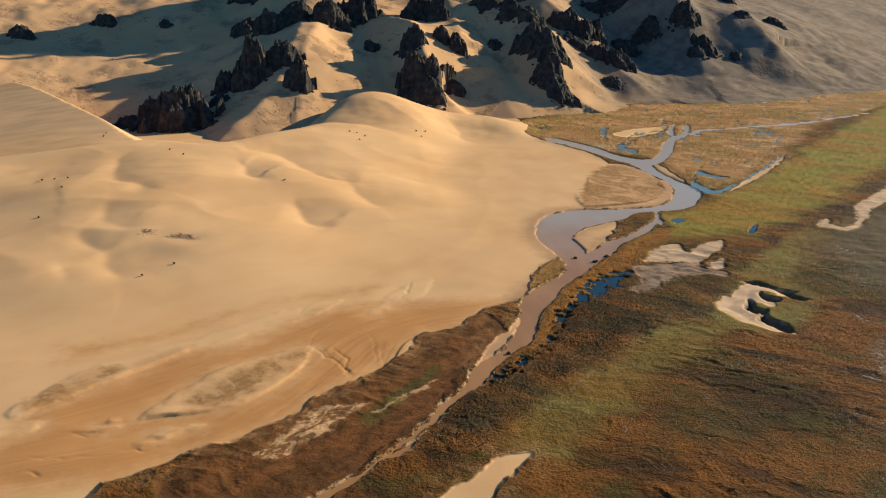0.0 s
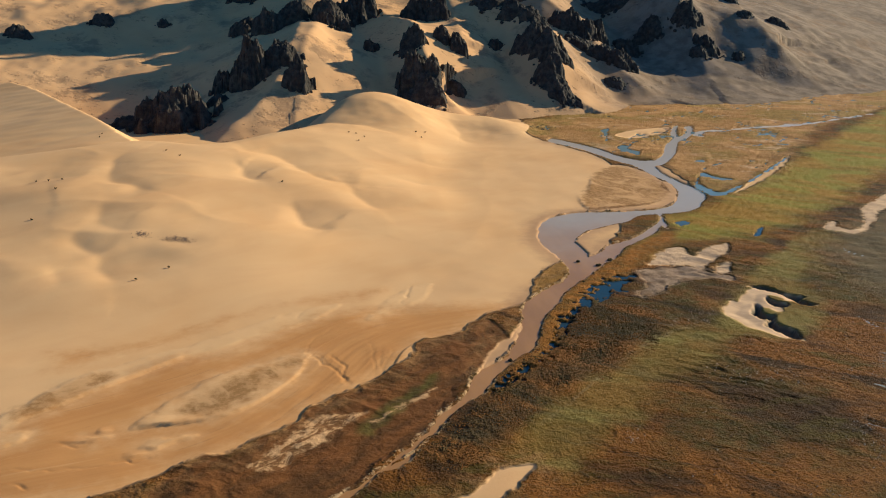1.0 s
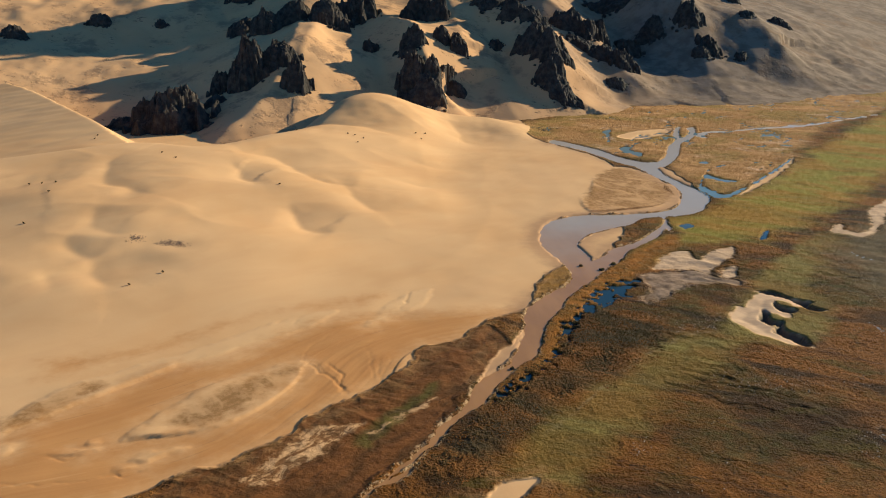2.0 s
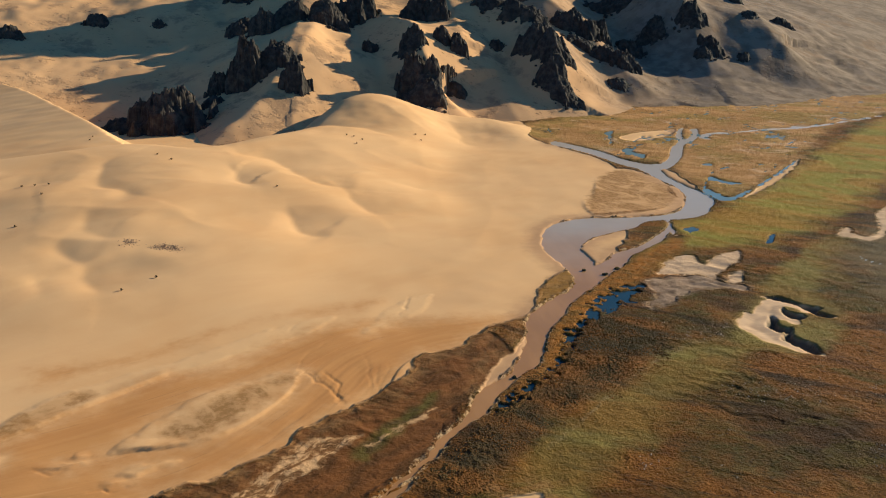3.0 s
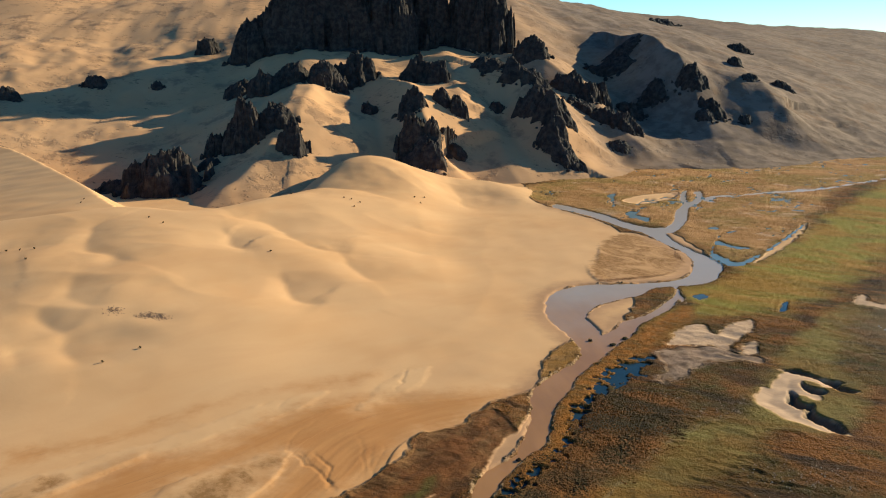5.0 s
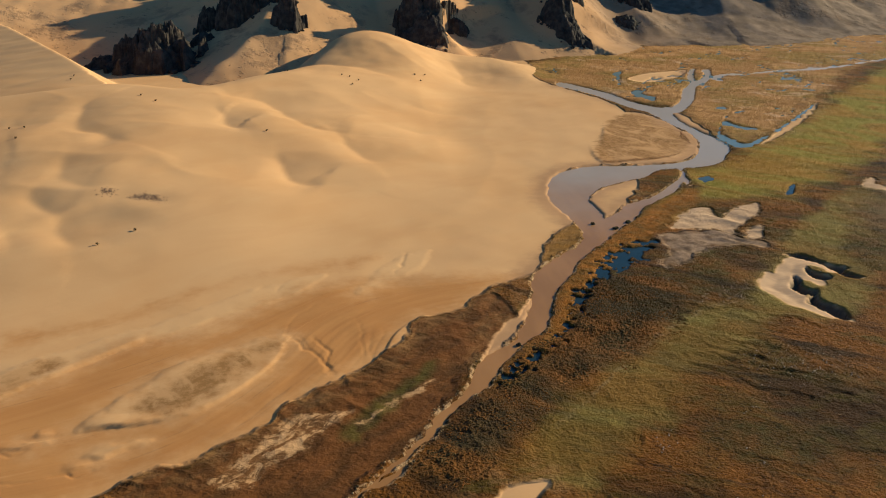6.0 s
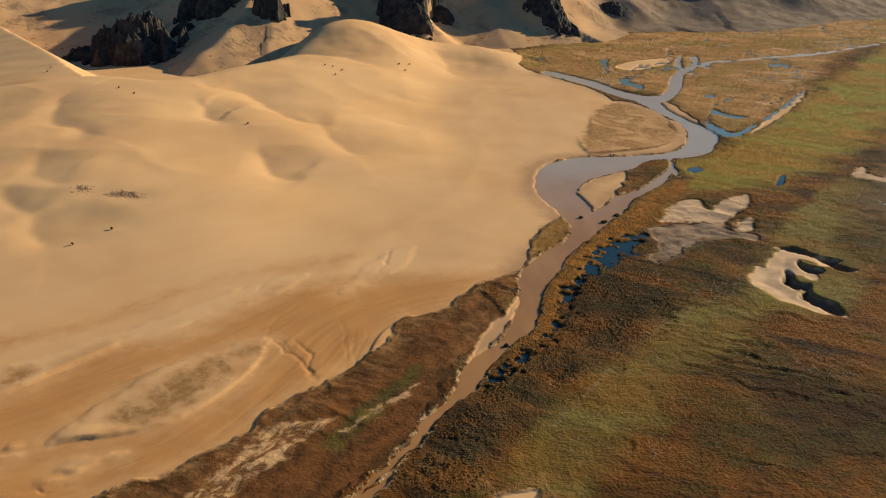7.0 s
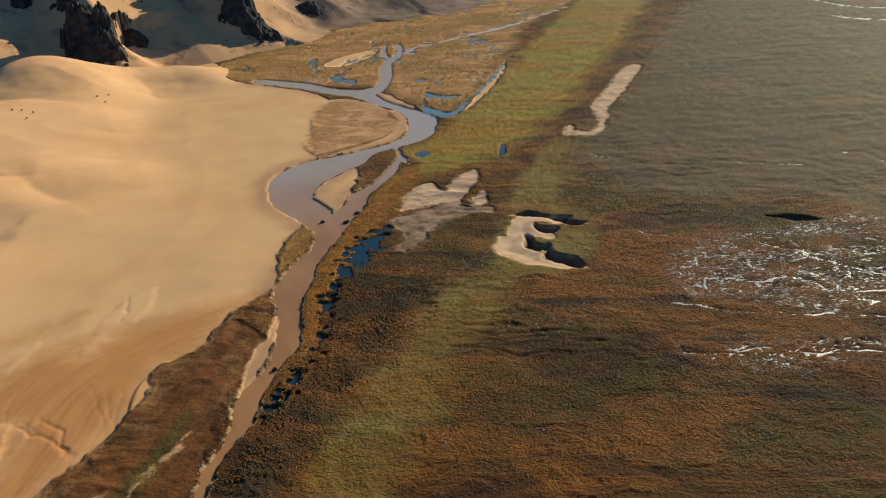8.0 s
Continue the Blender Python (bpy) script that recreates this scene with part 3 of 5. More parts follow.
def valley_height(x, y, f):
    grassy = step(1.0, -2.0, f["sand"])
    sx, sy = warp(x, y, 6.0, 1.0, 57)
    z = 0.35 * fbm(x / 45, y / 45, 3, 71) + grassy * 0.26 * fbm(x / 7, y / 7, 3, 77)
    z = z + 0.30 * step(-1.2, 1.6, f["terrace"]) * (1 + 0.3 * fbm(x / 14, y / 14, 3, 73))
    flow = fbm(f["across"] / 4.0, f["along"] / 55.0, 3, 75) + 0.6 * fbm(f["across"] / 1.6 + 0.02 * f["along"], f["along"] / 30.0, 2, 76)
    z = z + 0.07 * step(-3.0, 3.0, f["wash"]) * flow * step(60.0, 35.0, np.abs(f["across"]))
    for line, high, back in BANKS:
        d, h = along(x, y, line)
        z = z + 0.5 * h * high * step(-0.4, 0.4, d) * np.clip(1 - np.abs(d) / (0.5 * back), 0, 1)
    for line in CHANNELS:
        d, h = along(sx, sy, line)
        z = z - 0.5 * h * np.exp(-(d / 0.4) ** 2)
    for line in CRACKS:
        d, h = along(sx, sy, line)
        z = z + 0.6 * h * (0.8 * np.exp(-((d - 1.2) / 1.1) ** 2) - 0.8 * np.exp(-(d / 0.6) ** 2))
    z = z + step(-2, 5, f["tussock"]) * (0.5 + 0.28 * np.abs(fbm(x / 1.6, y / 1.6, 2, 91)))
    z = z + grassy * step(3, -2, f["west"]) * (0.12 + 0.20 * step(0.0, 0.45, fbm(x / 26, y / 26, 3, 95))) * np.abs(fbm(x / 1.5, y / 1.5, 2, 83)) * step(0.0, -3.0, f["mud"])
    lx, ly = warp(x, y, 25.0, 6.0, 85)
    z = z + grassy * 0.55 * step(-0.1, 0.5, fbm(x / 60, y / 60, 2, 89)) * np.abs(fbm((lx * 0.57 + ly * 0.82) / 7, (lx * 0.82 - ly * 0.57) / 34, 4, 87))
    gap = cell_gap((lx * 0.57 + ly * 0.82) * 1.9, lx * 0.82 - ly * 0.57, 13.0)
    z = z - grassy * 0.22 * step(0.5, 0.1, gap) * step(0.05, 0.35, fbm(x / 40, y / 40, 3, 93)) * step(50, 90, x)
    z = z * step(2.0, -6.0, f["water"])
    z = z * (1 - 0.9 * step(-2.0, -0.2, f["thread"])) - 0.4 * step(-0.3, 0.25, f["thread"])
    z = z - 1.6 * step(-0.9, 1.4, f["water"])
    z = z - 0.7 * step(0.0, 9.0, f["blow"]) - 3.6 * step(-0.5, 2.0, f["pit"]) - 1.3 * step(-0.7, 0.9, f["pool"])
    far = step(900, 2500, np.hypot(x, y))
    return z * (1 - far)


WEST_CREST = [(-380, 800, 35), (-293, 700, 33), (-245, 630, 29), (-207, 567, 27), (-188, 540, 23)]
DUNE_TOE = [(-460, 300, 0), (-260, 240, 0), (-170, 205, 0), (-110, 215, 0), (-60, 240, 0), (-20, 275, 0), (15, 340, 0), (45, 440, 0), (84, 555, 0), (120, 635, 0), (150, 720, 0)]
DUNE_CREST = [(-460, 400, 0), (-300, 425, 0), (-204, 455, 0), (-160, 480, 0), (-122, 470, 0), (-88, 492, 0), (-50, 548, 0), (-14, 632, 0), (25, 648, 0), (68, 650, 0), (101, 642, 0), (135, 660, 0)]


def ridge(x, y, line, left, right, power=1.3):
    """A crest along a line of (x, y, height), that falls off over left and right metres."""
    d, h = along(x, y, line)
    w = np.where(d > 0, left, right)
    return h * np.clip(1 - np.abs(d) / w, 0, 1) ** power


def hollow(x, y, line, shaded, sunny):
    """A wind-scooped hollow with a crease along a line of (x, y, depth): a long slope in half shade comes down to it, a short sunny one leaves it."""
    d, h = along(x, y, line)
    return -h * np.where(d > 0, np.clip(1 - d / shaded, 0, 1) ** 1.25, np.exp(np.minimum(d, 0) / sunny))


def hump(x, y, cx, cy, rx, ry, h):
    return h * np.exp(-((x - cx) / rx) ** 2 - ((y - cy) / ry) ** 2)


DUNE_HOLLOWS = []
DUNE_HOLLOWS.append(([(-99, 465, 1.0), (-85, 470, 2.6), (-73, 466, 3.2), (-61, 444, 3.2), (-49, 422, 3.2), (-37, 415, 2.6), (-25, 413, 1.0)], 45, 15))
DUNE_HOLLOWS.append(([(-95, 443, 0.7), (-92, 430, 2.4), (-87, 416, 2.4), (-80, 408, 1.9), (-71, 410, 0.7)], 26, 13))
DUNE_HOLLOWS.append(([(-33, 414, 0.9), (-28, 403, 2.2), (-25, 389, 2.2), (-19, 375, 2.2), (-16, 366, 0.7)], 32, 11))
DUNE_HOLLOWS.append(([(-60, 370, 0.8), (-58, 362, 2.5), (-53, 350, 2.5), (-47, 340, 2.2), (-39, 336, 0.8)], 27, 13))
DUNE_HOLLOWS.append(([(-17, 433, 0.4), (-1, 436, 0.8), (15, 434, 1.3), (27, 431, 0.4)], 32, 13))
DUNE_HOLLOWS.append(([(13, 495, 0.6), (27, 487, 1.4), (41, 485, 1.4), (51, 473, 0.4)], 32, 13))
DUNE_HOLLOWS.append(([(54, 628, 0.8), (57, 606, 2.6), (61, 580, 2.6), (74, 565, 2.6), (84, 548, 2.1), (96, 527, 0.8)], 42, 14))
DUNE_HOLLOWS.append(([(-157, 453, 1.1), (-163, 434, 2.7), (-161, 412, 3.8), (-152, 395, 3.8), (-141, 384, 3.0), (-128, 374, 1.1)], 50, 18))
DUNE_HOLLOWS.append(([(-201, 401, 2.4), (-189, 408, 2.4), (-173, 408, 1.0)], 45, 26))
DUNE_HOLLOWS.append(([(-154, 352, 0.6), (-152, 341, 1.9), (-147, 328, 1.9), (-135, 320, 1.9), (-121, 321, 1.1), (-99, 327, 0.4)], 38, 14))
DUNE_HOLLOWS.append(([(-154, 319, 0.8), (-153, 309, 1.9), (-147, 297, 1.9), (-140, 291, 0.8)], 24, 11))
DUNE_HOLLOWS.append(([(-141, 291, 0.6), (-137, 286, 2.0), (-131, 273, 2.0), (-127, 261, 0.6)], 34, 12))
DUNE_HOLLOWS.append(([(-156, 283, 0.4), (-152, 275, 1.2), (-147, 261, 0.4)], 26, 12))
DUNE_HOLLOWS.append(([(-85, 590, 1.5), (-58, 584, 5.0), (-34, 577, 5.5), (-12, 564, 3.5), (15, 548, 0.8)], 48, 26))
HUMPS = [(-2, 634, 42, 44, 10), (92, 632, 28, 42, 6.5), (-30, 520, 60, 40, 2.0)]
DENTS = [(-117, 345, 7, 9, 0.5), (-104, 344, 8, 10, 0.6), (-140, 378, 6, 9, 0.5), (-119, 309, 6, 6, 0.5), (-106, 307, 7, 6, 0.6)]


def dune_smooth(x, y):
    s = sum(along(x + dx, y + dy, DUNE_TOE)[0] for dx, dy in ((0, 0), (22, 0), (-22, 0), (0, 22), (0, -22), (11, 18), (-11, 18), (11, -18), (-11, -18))) / 9
    c, _ = along(x, y, DUNE_CREST)
    amp = 26 * np.interp(x, [-400, -300, -200, -100, -13, 130], [0.88, 0.90, 0.95, 1.03, 1.16, 1.1])
    s = s + 12 * fbm(x / 110, y / 110, 2, 3) + np.interp(x, [20, 80], [18, 0])
    z = amp * (1 - np.exp(-(np.maximum(s, 0) / np.interp(x, [-220, -60, 30], [165, 135, 118])) ** 2.0)) + np.minimum(s, 0) * 0.10 - 0.25
    z = z - step(-6, 50, c) * np.minimum(np.maximum(c, 0) * 0.55, 22)
    body = step(38, 108, s) * step(20, -20, c)
    z = z + body * (1.2 * fbm(x / 85, y / 60, 2, 15, 0.4))
    ux, uy = warp(x, y, 70.0, 16.0, 27)
    crest = (1 - np.abs(perlin(ux / 62, uy / 44, 29))) ** 2
    z = z + step(30, 100, s) * step(25, -15, c) * 0.55 * (crest - 0.6)
    return z


def dune_height(x, y):
    z = dune_smooth(x, y)
    wx, wy = warp(x, y, 34.0, 3.5, 25)
    for line, shaded, sunny in DUNE_HOLLOWS:
        z = z + hollow(wx, wy, line, shaded, sunny)
    for cx, cy, rx, ry, deep in DENTS:
        z = z - hump(x, y, cx, cy, rx, ry, deep)
    for cx, cy, rx, ry, high in HUMPS:
        z = z + hump(wx, wy, cx, cy, rx, ry, high)
    west = ridge(x, y, WEST_CREST, 42, 210, 1.15)
    west = west + 0.45 * step(6, 14, west) * perlin((x + 0.4 * y) / 30, (y - 0.3 * x) / 9, 19)
    return np.maximum(z, np.where(west > 0.5, west - 1, -30.0))


MOUNTAIN_FOOT = [(-1500, 760, 0), (-420, 640, 0), (-310, 655, 0), (-245, 695, 0), (-195, 690, 0), (-155, 640, 0), (-128, 585, 0), (-60, 600, 0), (0, 645, 0), (65, 690, 0), (119, 684, 0), (164, 706, 0), (221, 744, 0), (291, 771, 0), (355, 757, 0), (443, 788, 0), (530, 816, 0), (700, 930, 0), (1000, 1200, 0), (1700, 1700, 0), (2600, 2300, 0)]
SPURS = []
SPURS.append(([(18, 834, 14), (40, 780, 31), (42, 738, 31), (51, 691, 29), (64, 704, 8)], 80, 40))
SPURS.append(([(113, 863, 14), (152, 825, 31), (167, 755, 31), (176, 737, 10)], 75, 40))
SPURS.append(([(162, 957, 8), (193, 937, 15), (229, 879, 15), (256, 807, 15), (277, 781, 5)], 80, 40))
SPURS.append(([(-51, 821, 7), (-58, 770, 14), (-64, 718, 14), (-67, 680, 5)], 80, 45))
SPURS.append(([(335, 1040, 34), (350, 950, 46), (354, 885, 20), (350, 835, 3)], 140, 62))
SPURS.append(([(-101, 857, 3), (-113, 794, 6), (-131, 725, 6), (-158, 716, 2)], 70, 60))
SPURS.append(([(81, 941, 5), (83, 859, 10), (83, 790, 10), (84, 781, 4)], 60, 40))
SPURS.append(([(452, 1044, 12), (444, 899, 24), (477, 898, 8)], 130, 60))


def mountain_base(x, y):
    s, _ = along(x, y, MOUNTAIN_FOOT)
    slope = np.interp(x, [-900, -250, -120, 0, 150, 350, 600, 1200], [0.36, 0.40, 0.42, 0.48, 0.50, 0.50, 0.47, 0.45])
    cap = np.interp(x, [-400, 0, 200, 400, 600, 1000, 2000], [330, 330, 290, 235, 205, 172, 135])
    fan = 75 * step(190, 300, x)   # the eastern slopes run out in a gentle apron
    up = np.maximum(s, 0) ** 2 / (np.maximum(s, 0) + fan + 0.01)
    return cap * (1 - np.exp(-slope * up / cap)) + np.minimum(s, 0) * 0.15 - 0.4, s


def mountain_height(x, y):
    z, s = mountain_base(x, y)
    for line, left, right in SPURS:
        z = z + ridge(x, y, line, left, right, 1.2)
    z = z + step(10, 140, s) * (7 * fbm(x / 130, y / 160, 4, 101, 0.5)) + step(0, 20, s) * 0.8 * fbm(x / 22, y / 22, 3, 105)
    return z


# ---- materials ----
class Nodes:
    """Short writing for a node material."""

    def __init__(self, name, roughness=0.9, specular=0.3):
        self.mat = bpy.data.materials.new(name)
        self.mat.use_nodes = True
        self.tree = self.mat.node_tree
        self.bsdf = self.tree.nodes["Principled BSDF"]
        self.bsdf.inputs["Roughness"].default_value = roughness
        self.bsdf.inputs["Specular IOR Level"].default_value = specular
        self.where = self.tree.nodes.new("ShaderNodeNewGeometry").outputs["Position"]

    def put(self, node, key, value):
        if isinstance(value, bpy.types.NodeSocket):
            self.tree.links.new(value, node.inputs[key])
        else:
            node.inputs[key].default_value = value

    def math(self, op, a, b=0.0, clamp=False):
        n = self.tree.nodes.new("ShaderNodeMath")
        n.operation, n.use_clamp = op, clamp
        self.put(n, 0, a)
        self.put(n, 1, b)
        return n.outputs[0]

    def scaled(self, sx, sy, sz, turn=0.0):
        n = self.tree.nodes.new("ShaderNodeMapping")
        n.vector_type = "TEXTURE"
        n.inputs["Scale"].default_value = (1 / sx, 1 / sy, 1 / sz)
        n.inputs["Rotation"].default_value = (0, 0, turn)
        self.put(n, 0, self.where)
        return n.outputs[0]

    def noise(self, metres, detail=4.0, rough=0.55, vector=None, distortion=0.0):
        n = self.tree.nodes.new("ShaderNodeTexNoise")
        n.inputs["Scale"].default_value = 1.0 / metres
        n.inputs["Detail"].default_value = detail
        n.inputs["Roughness"].default_value = rough
        n.inputs["Distortion"].default_value = distortion
        self.put(n, "Vector", vector or self.where)
        return n.outputs["Fac"]

    def cells(self, metres, feature="F1", vector=None, out="Distance"):
        n = self.tree.nodes.new("ShaderNodeTexVoronoi")
        n.feature = feature
        n.inputs["Scale"].default_value = 1.0 / metres
        self.put(n, "Vector", vector or self.where)
        return n.outputs[out]

    def attr(self, name):
        n = self.tree.nodes.new("ShaderNodeAttribute")
        n.attribute_name = name
        return n.outputs["Fac"]

    def ramp(self, value, low, high, to0=0.0, to1=1.0):
        n = self.tree.nodes.new("ShaderNodeMapRange")
        n.interpolation_type = "SMOOTHSTEP"
        self.put(n, 0, value)
        for k, v in zip((1, 2, 3, 4), (low, high, to0, to1)):
            n.inputs[k].default_value = v
        return n.outputs[0]

    def mix(self, fac, a, b):
        n = self.tree.nodes.new("ShaderNodeMix")
        n.data_type = "RGBA"
        for key, v in ((0, fac), (6, a), (7, b)):
            self.put(n, key, (*v, 1) if isinstance(v, tuple) else v)
        return n.outputs[2]

    def bump(self, height, metres, strength=1.0):
        n = self.tree.nodes.new("ShaderNodeBump")
        n.inputs["Distance"].default_value = metres
        n.inputs["Strength"].default_value = strength
        self.put(n, "Height", height)
        self.put(self.bsdf, "Normal", n.outputs[0])

    def color(self, value):
        self.put(self.bsdf, "Base Color", (*value, 1) if isinstance(value, tuple) else value)


SAND, SAND_DEEP, SAND_PALE = (0.63, 0.385, 0.18), (0.56, 0.315, 0.13), (0.65, 0.415, 0.20)


def sand_color(n):
    c = n.mix(n.ramp(n.noise(60, 3), 0.35, 0.7, 0, 0.6), SAND, SAND_DEEP)
    c = n.mix(n.ramp(n.noise(9, 5, vector=n.scaled(0.35, 1, 1, 0.6)), 0.45, 0.75, 0, 0.3), c, SAND_PALE)
    c = n.mix(n.ramp(n.noise(26, 5, 0.6, n.scaled(0.5, 1, 1, 0.6), 0.8), 0.45, 0.68, 0, 0.18), c, (0.50, 0.275, 0.125))
    return n.mix(n.ramp(n.noise(0.6, 3), 0.3, 0.8, 0, 0.06), c, SAND_DEEP)


LIE = radians(-35)   # the way the hollows and streaks of the moor run


def make_ground():
    n = Nodes("valley_ground", 0.85, 0.07)
    fine, small, mid, wide = n.noise(0.9, 4, 0.65), n.noise(2.4, 5, 0.65), n.noise(6, 5, 0.6), n.noise(45, 4)
    streak = n.noise(13, 6, 0.62, n.scaled(0.25, 1, 1, LIE), 0.5)
    thin_streak = n.noise(2.6, 5, 0.72, n.scaled(0.42, 1, 1, LIE), 1.2)
    patch = n.noise(30, 5, 0.6, n.scaled(0.5, 1, 1, LIE), 1.0)
    wob = n.math("MULTIPLY", n.math("SUBTRACT", mid, 0.5), 5.0)
    fray = n.math("MULTIPLY", n.math("SUBTRACT", small, 0.5), 5.0)

    def zone(name, soft, much=1.0, little=0.0):
        v = n.math("ADD", n.attr(name), n.math("MULTIPLY", wob, much))
        if little:
            v = n.math("ADD", v, n.math("MULTIPLY", fray, little))
        return n.ramp(v, -soft, soft)
    moor = n.mix(n.ramp(patch, 0.36, 0.58), (0.048, 0.022, 0.006), (0.165, 0.064, 0.008))
    moor = n.mix(n.ramp(n.noise(17, 5, 0.62, n.scaled(0.6, 1, 1, LIE + 0.5), 0.8), 0.50, 0.66, 0, 0.85), moor, (0.072, 0.052, 0.007))
    moor = n.mix(n.ramp(n.noise(55, 4, 0.6), 0.47, 0.62, 0, 0.75), moor, n.mix(n.ramp(mid, 0.4, 0.6), (0.054, 0.048, 0.010), (0.080, 0.045, 0.008)))
    moor = n.mix(n.ramp(streak, 0.54, 0.66, 0, 0.75), moor, (0.024, 0.015, 0.008))
    moor = n.mix(n.ramp(thin_streak, 0.57, 0.68, 0, 0.6), moor, (0.014, 0.011, 0.008))
    moor = n.mix(n.ramp(n.noise(0.7, 4, 0.7, n.scaled(0.55, 1, 1, LIE)), 0.54, 0.64, 0, 0.6), moor, (0.016, 0.011, 0.007))
    moor = n.mix(n.ramp(n.noise(2.1, 5, 0.75, n.scaled(0.4, 1, 1, LIE)), 0.62, 0.70, 0, 0.55), moor, (0.19, 0.12, 0.055))
    c = moor
    dry = n.mix(n.ramp(patch, 0.35, 0.62), (0.42, 0.225, 0.08), (0.30, 0.155, 0.048))
    dry = n.mix(n.ramp(n.noise(55, 5, 0.6), 0.46, 0.60, 0, 0.8), dry, n.mix(n.ramp(mid, 0.4, 0.6), (0.20, 0.135, 0.030), (0.27, 0.165, 0.040)))
    dry = n.mix(n.ramp(n.noise(20, 6, 0.66, n.scaled(0.7, 1, 1, LIE), 0.8), 0.53, 0.66, 0, 0.7), dry, (0.19, 0.105, 0.03))
    dry = n.mix(n.ramp(n.noise(24, 6, 0.68, n.scaled(0.6, 1, 1, LIE), 0.8), 0.56, 0.68, 0, 0.85), dry, (0.50, 0.32, 0.18))
    west = n.mix(n.ramp(n.noise(12, 5, 0.62, n.scaled(0.4, 1, 1, radians(50)), 0.8), 0.38, 0.62), (0.155, 0.060, 0.016), (0.080, 0.036, 0.011))
    west = n.mix(n.ramp(n.noise(5, 6, 0.7, n.scaled(0.35, 1, 1, radians(50)), 0.8), 0.54, 0.68, 0, 0.6), west, (0.042, 0.024, 0.010))
    c = n.mix(n.math("MULTIPLY", zone("west", 2.0, 1.0), 0.9), c, west)
    c = n.mix(zone("dry", 8, 2.5), c, dry)
    green = n.mix(n.ramp(patch, 0.38, 0.60), (0.225, 0.185, 0.024), (0.27, 0.150, 0.020))
    green = n.mix(n.ramp(streak, 0.5, 0.68, 0, 0.45), green, (0.135, 0.11, 0.018))
    c = n.mix(n.math("MULTIPLY", zone("green", 10, 3.0), 0.92), c, n.mix(n.ramp(small, 0.5, 0.75, 0, 0.3), green, (0.06, 0.05, 0.01)))
    olive = n.mix(n.ramp(patch, 0.36, 0.6), (0.215, 0.168, 0.038), (0.175, 0.108, 0.020))
    olive = n.mix(n.ramp(streak, 0.5, 0.66, 0, 0.4), olive, (0.12, 0.095, 0.026))
    c = n.mix(n.math("MULTIPLY", zone("olive", 5, 2.0), 0.66), c, n.mix(n.ramp(small, 0.52, 0.75, 0, 0.6), olive, (0.07, 0.05, 0.014)))
    strip = n.math("MULTIPLY", zone("strip", 2.0, 0.8, 0.5), 0.75)
    c = n.mix(strip, c, n.mix(n.ramp(mid, 0.4, 0.62), (0.085, 0.078, 0.014), (0.05, 0.04, 0.012)))
    c = n.mix(zone("tussock", 4.0, 2.5), c, n.mix(n.ramp(patch, 0.4, 0.6), (0.042, 0.031, 0.013), (0.165, 0.070, 0.014)))
    # Far moor: greyer brown, with the haze of distance put into its colour.
    hazy_moor = n.mix(n.ramp(streak, 0.36, 0.64), (0.110, 0.076, 0.036), (0.076, 0.056, 0.028))
    c = n.mix(n.math("MULTIPLY", zone("hazy_moor", 14, 4.0), 0.85), c, n.mix(n.ramp(small, 0.5, 0.72, 0, 0.5), hazy_moor, (0.06, 0.042, 0.022)))
    rust = n.mix(n.ramp(mid, 0.35, 0.65), (0.27, 0.105, 0.012), (0.15, 0.075, 0.012))
    c = n.mix(zone("rust", 2.5, 1.4, 0.6), c, n.mix(n.ramp(small, 0.52, 0.7, 0, 0.6), rust, (0.07, 0.04, 0.012)))
    c = n.mix(zone("scrub", 2.5, 1.2), c, n.mix(n.ramp(mid, 0.35, 0.7), (0.24, 0.12, 0.022), (0.14, 0.075, 0.018)))
    sand = sand_color(n)
    tuft = n.mix(n.ramp(n.noise(13, 6, 0.66, n.scaled(1, 0.55, 1, 0.4), 1.0), 0.36, 0.56), (0.50, 0.29, 0.125), n.mix(n.ramp(n.noise(2.2, 5, 0.7), 0.40, 0.62), (0.25, 0.130, 0.042), (0.37, 0.205, 0.082)))
    sand = n.mix(zone("scrub", 3.0, 2.0, 1.0), sand, tuft)
    pale = n.mix(n.ramp(n.noise(6, 5, 0.6, n.scaled(0.5, 1, 1, LIE), 0.8), 0.40, 0.62), (0.56, 0.375, 0.22), (0.45, 0.30, 0.18))
    sand = n.mix(zone("pale", 1.5, 0.5), sand, pale)
    sand = n.mix(n.math("MULTIPLY", zone("terrace", 1.6, 0.8, 0.5), n.ramp(n.attr("scrub"), -3.0, 2.0, 0.42, 0.05)), sand, SAND_PALE)
    run = n.tree.nodes.new("ShaderNodeCombineXYZ")
    n.put(run, 0, n.math("MULTIPLY", n.attr("across"), 1.0))
    n.put(run, 1, n.math("MULTIPLY", n.attr("along"), 0.07))
    flow = run.outputs[0]
    bed = n.mix(n.ramp(n.noise(9, 6, 0.65, flow, 0.6), 0.35, 0.68), (0.46, 0.222, 0.068), (0.39, 0.172, 0.048))
    bed = n.mix(n.ramp(n.noise(3.0, 5, 0.7, flow, 0.8), 0.58, 0.68, 0, 0.5), bed, (0.25, 0.12, 0.045))
    bed = n.mix(n.ramp(n.noise(4.5, 5, 0.7, flow, 0.6), 0.58, 0.72, 0, 0.55), bed, SAND_DEEP)
    sand = n.mix(n.math("MULTIPLY", zone("wash", 9.0, 3.0, 0.8), 0.9), sand, bed)
    dusted = n.math("MULTIPLY", n.ramp(n.math("ADD", n.attr("sand"), n.math("MULTIPLY", wob, 3.0)), -12.0, 1.0), n.ramp(n.noise(7, 6, 0.7), 0.40, 0.62, 0, 0.55))
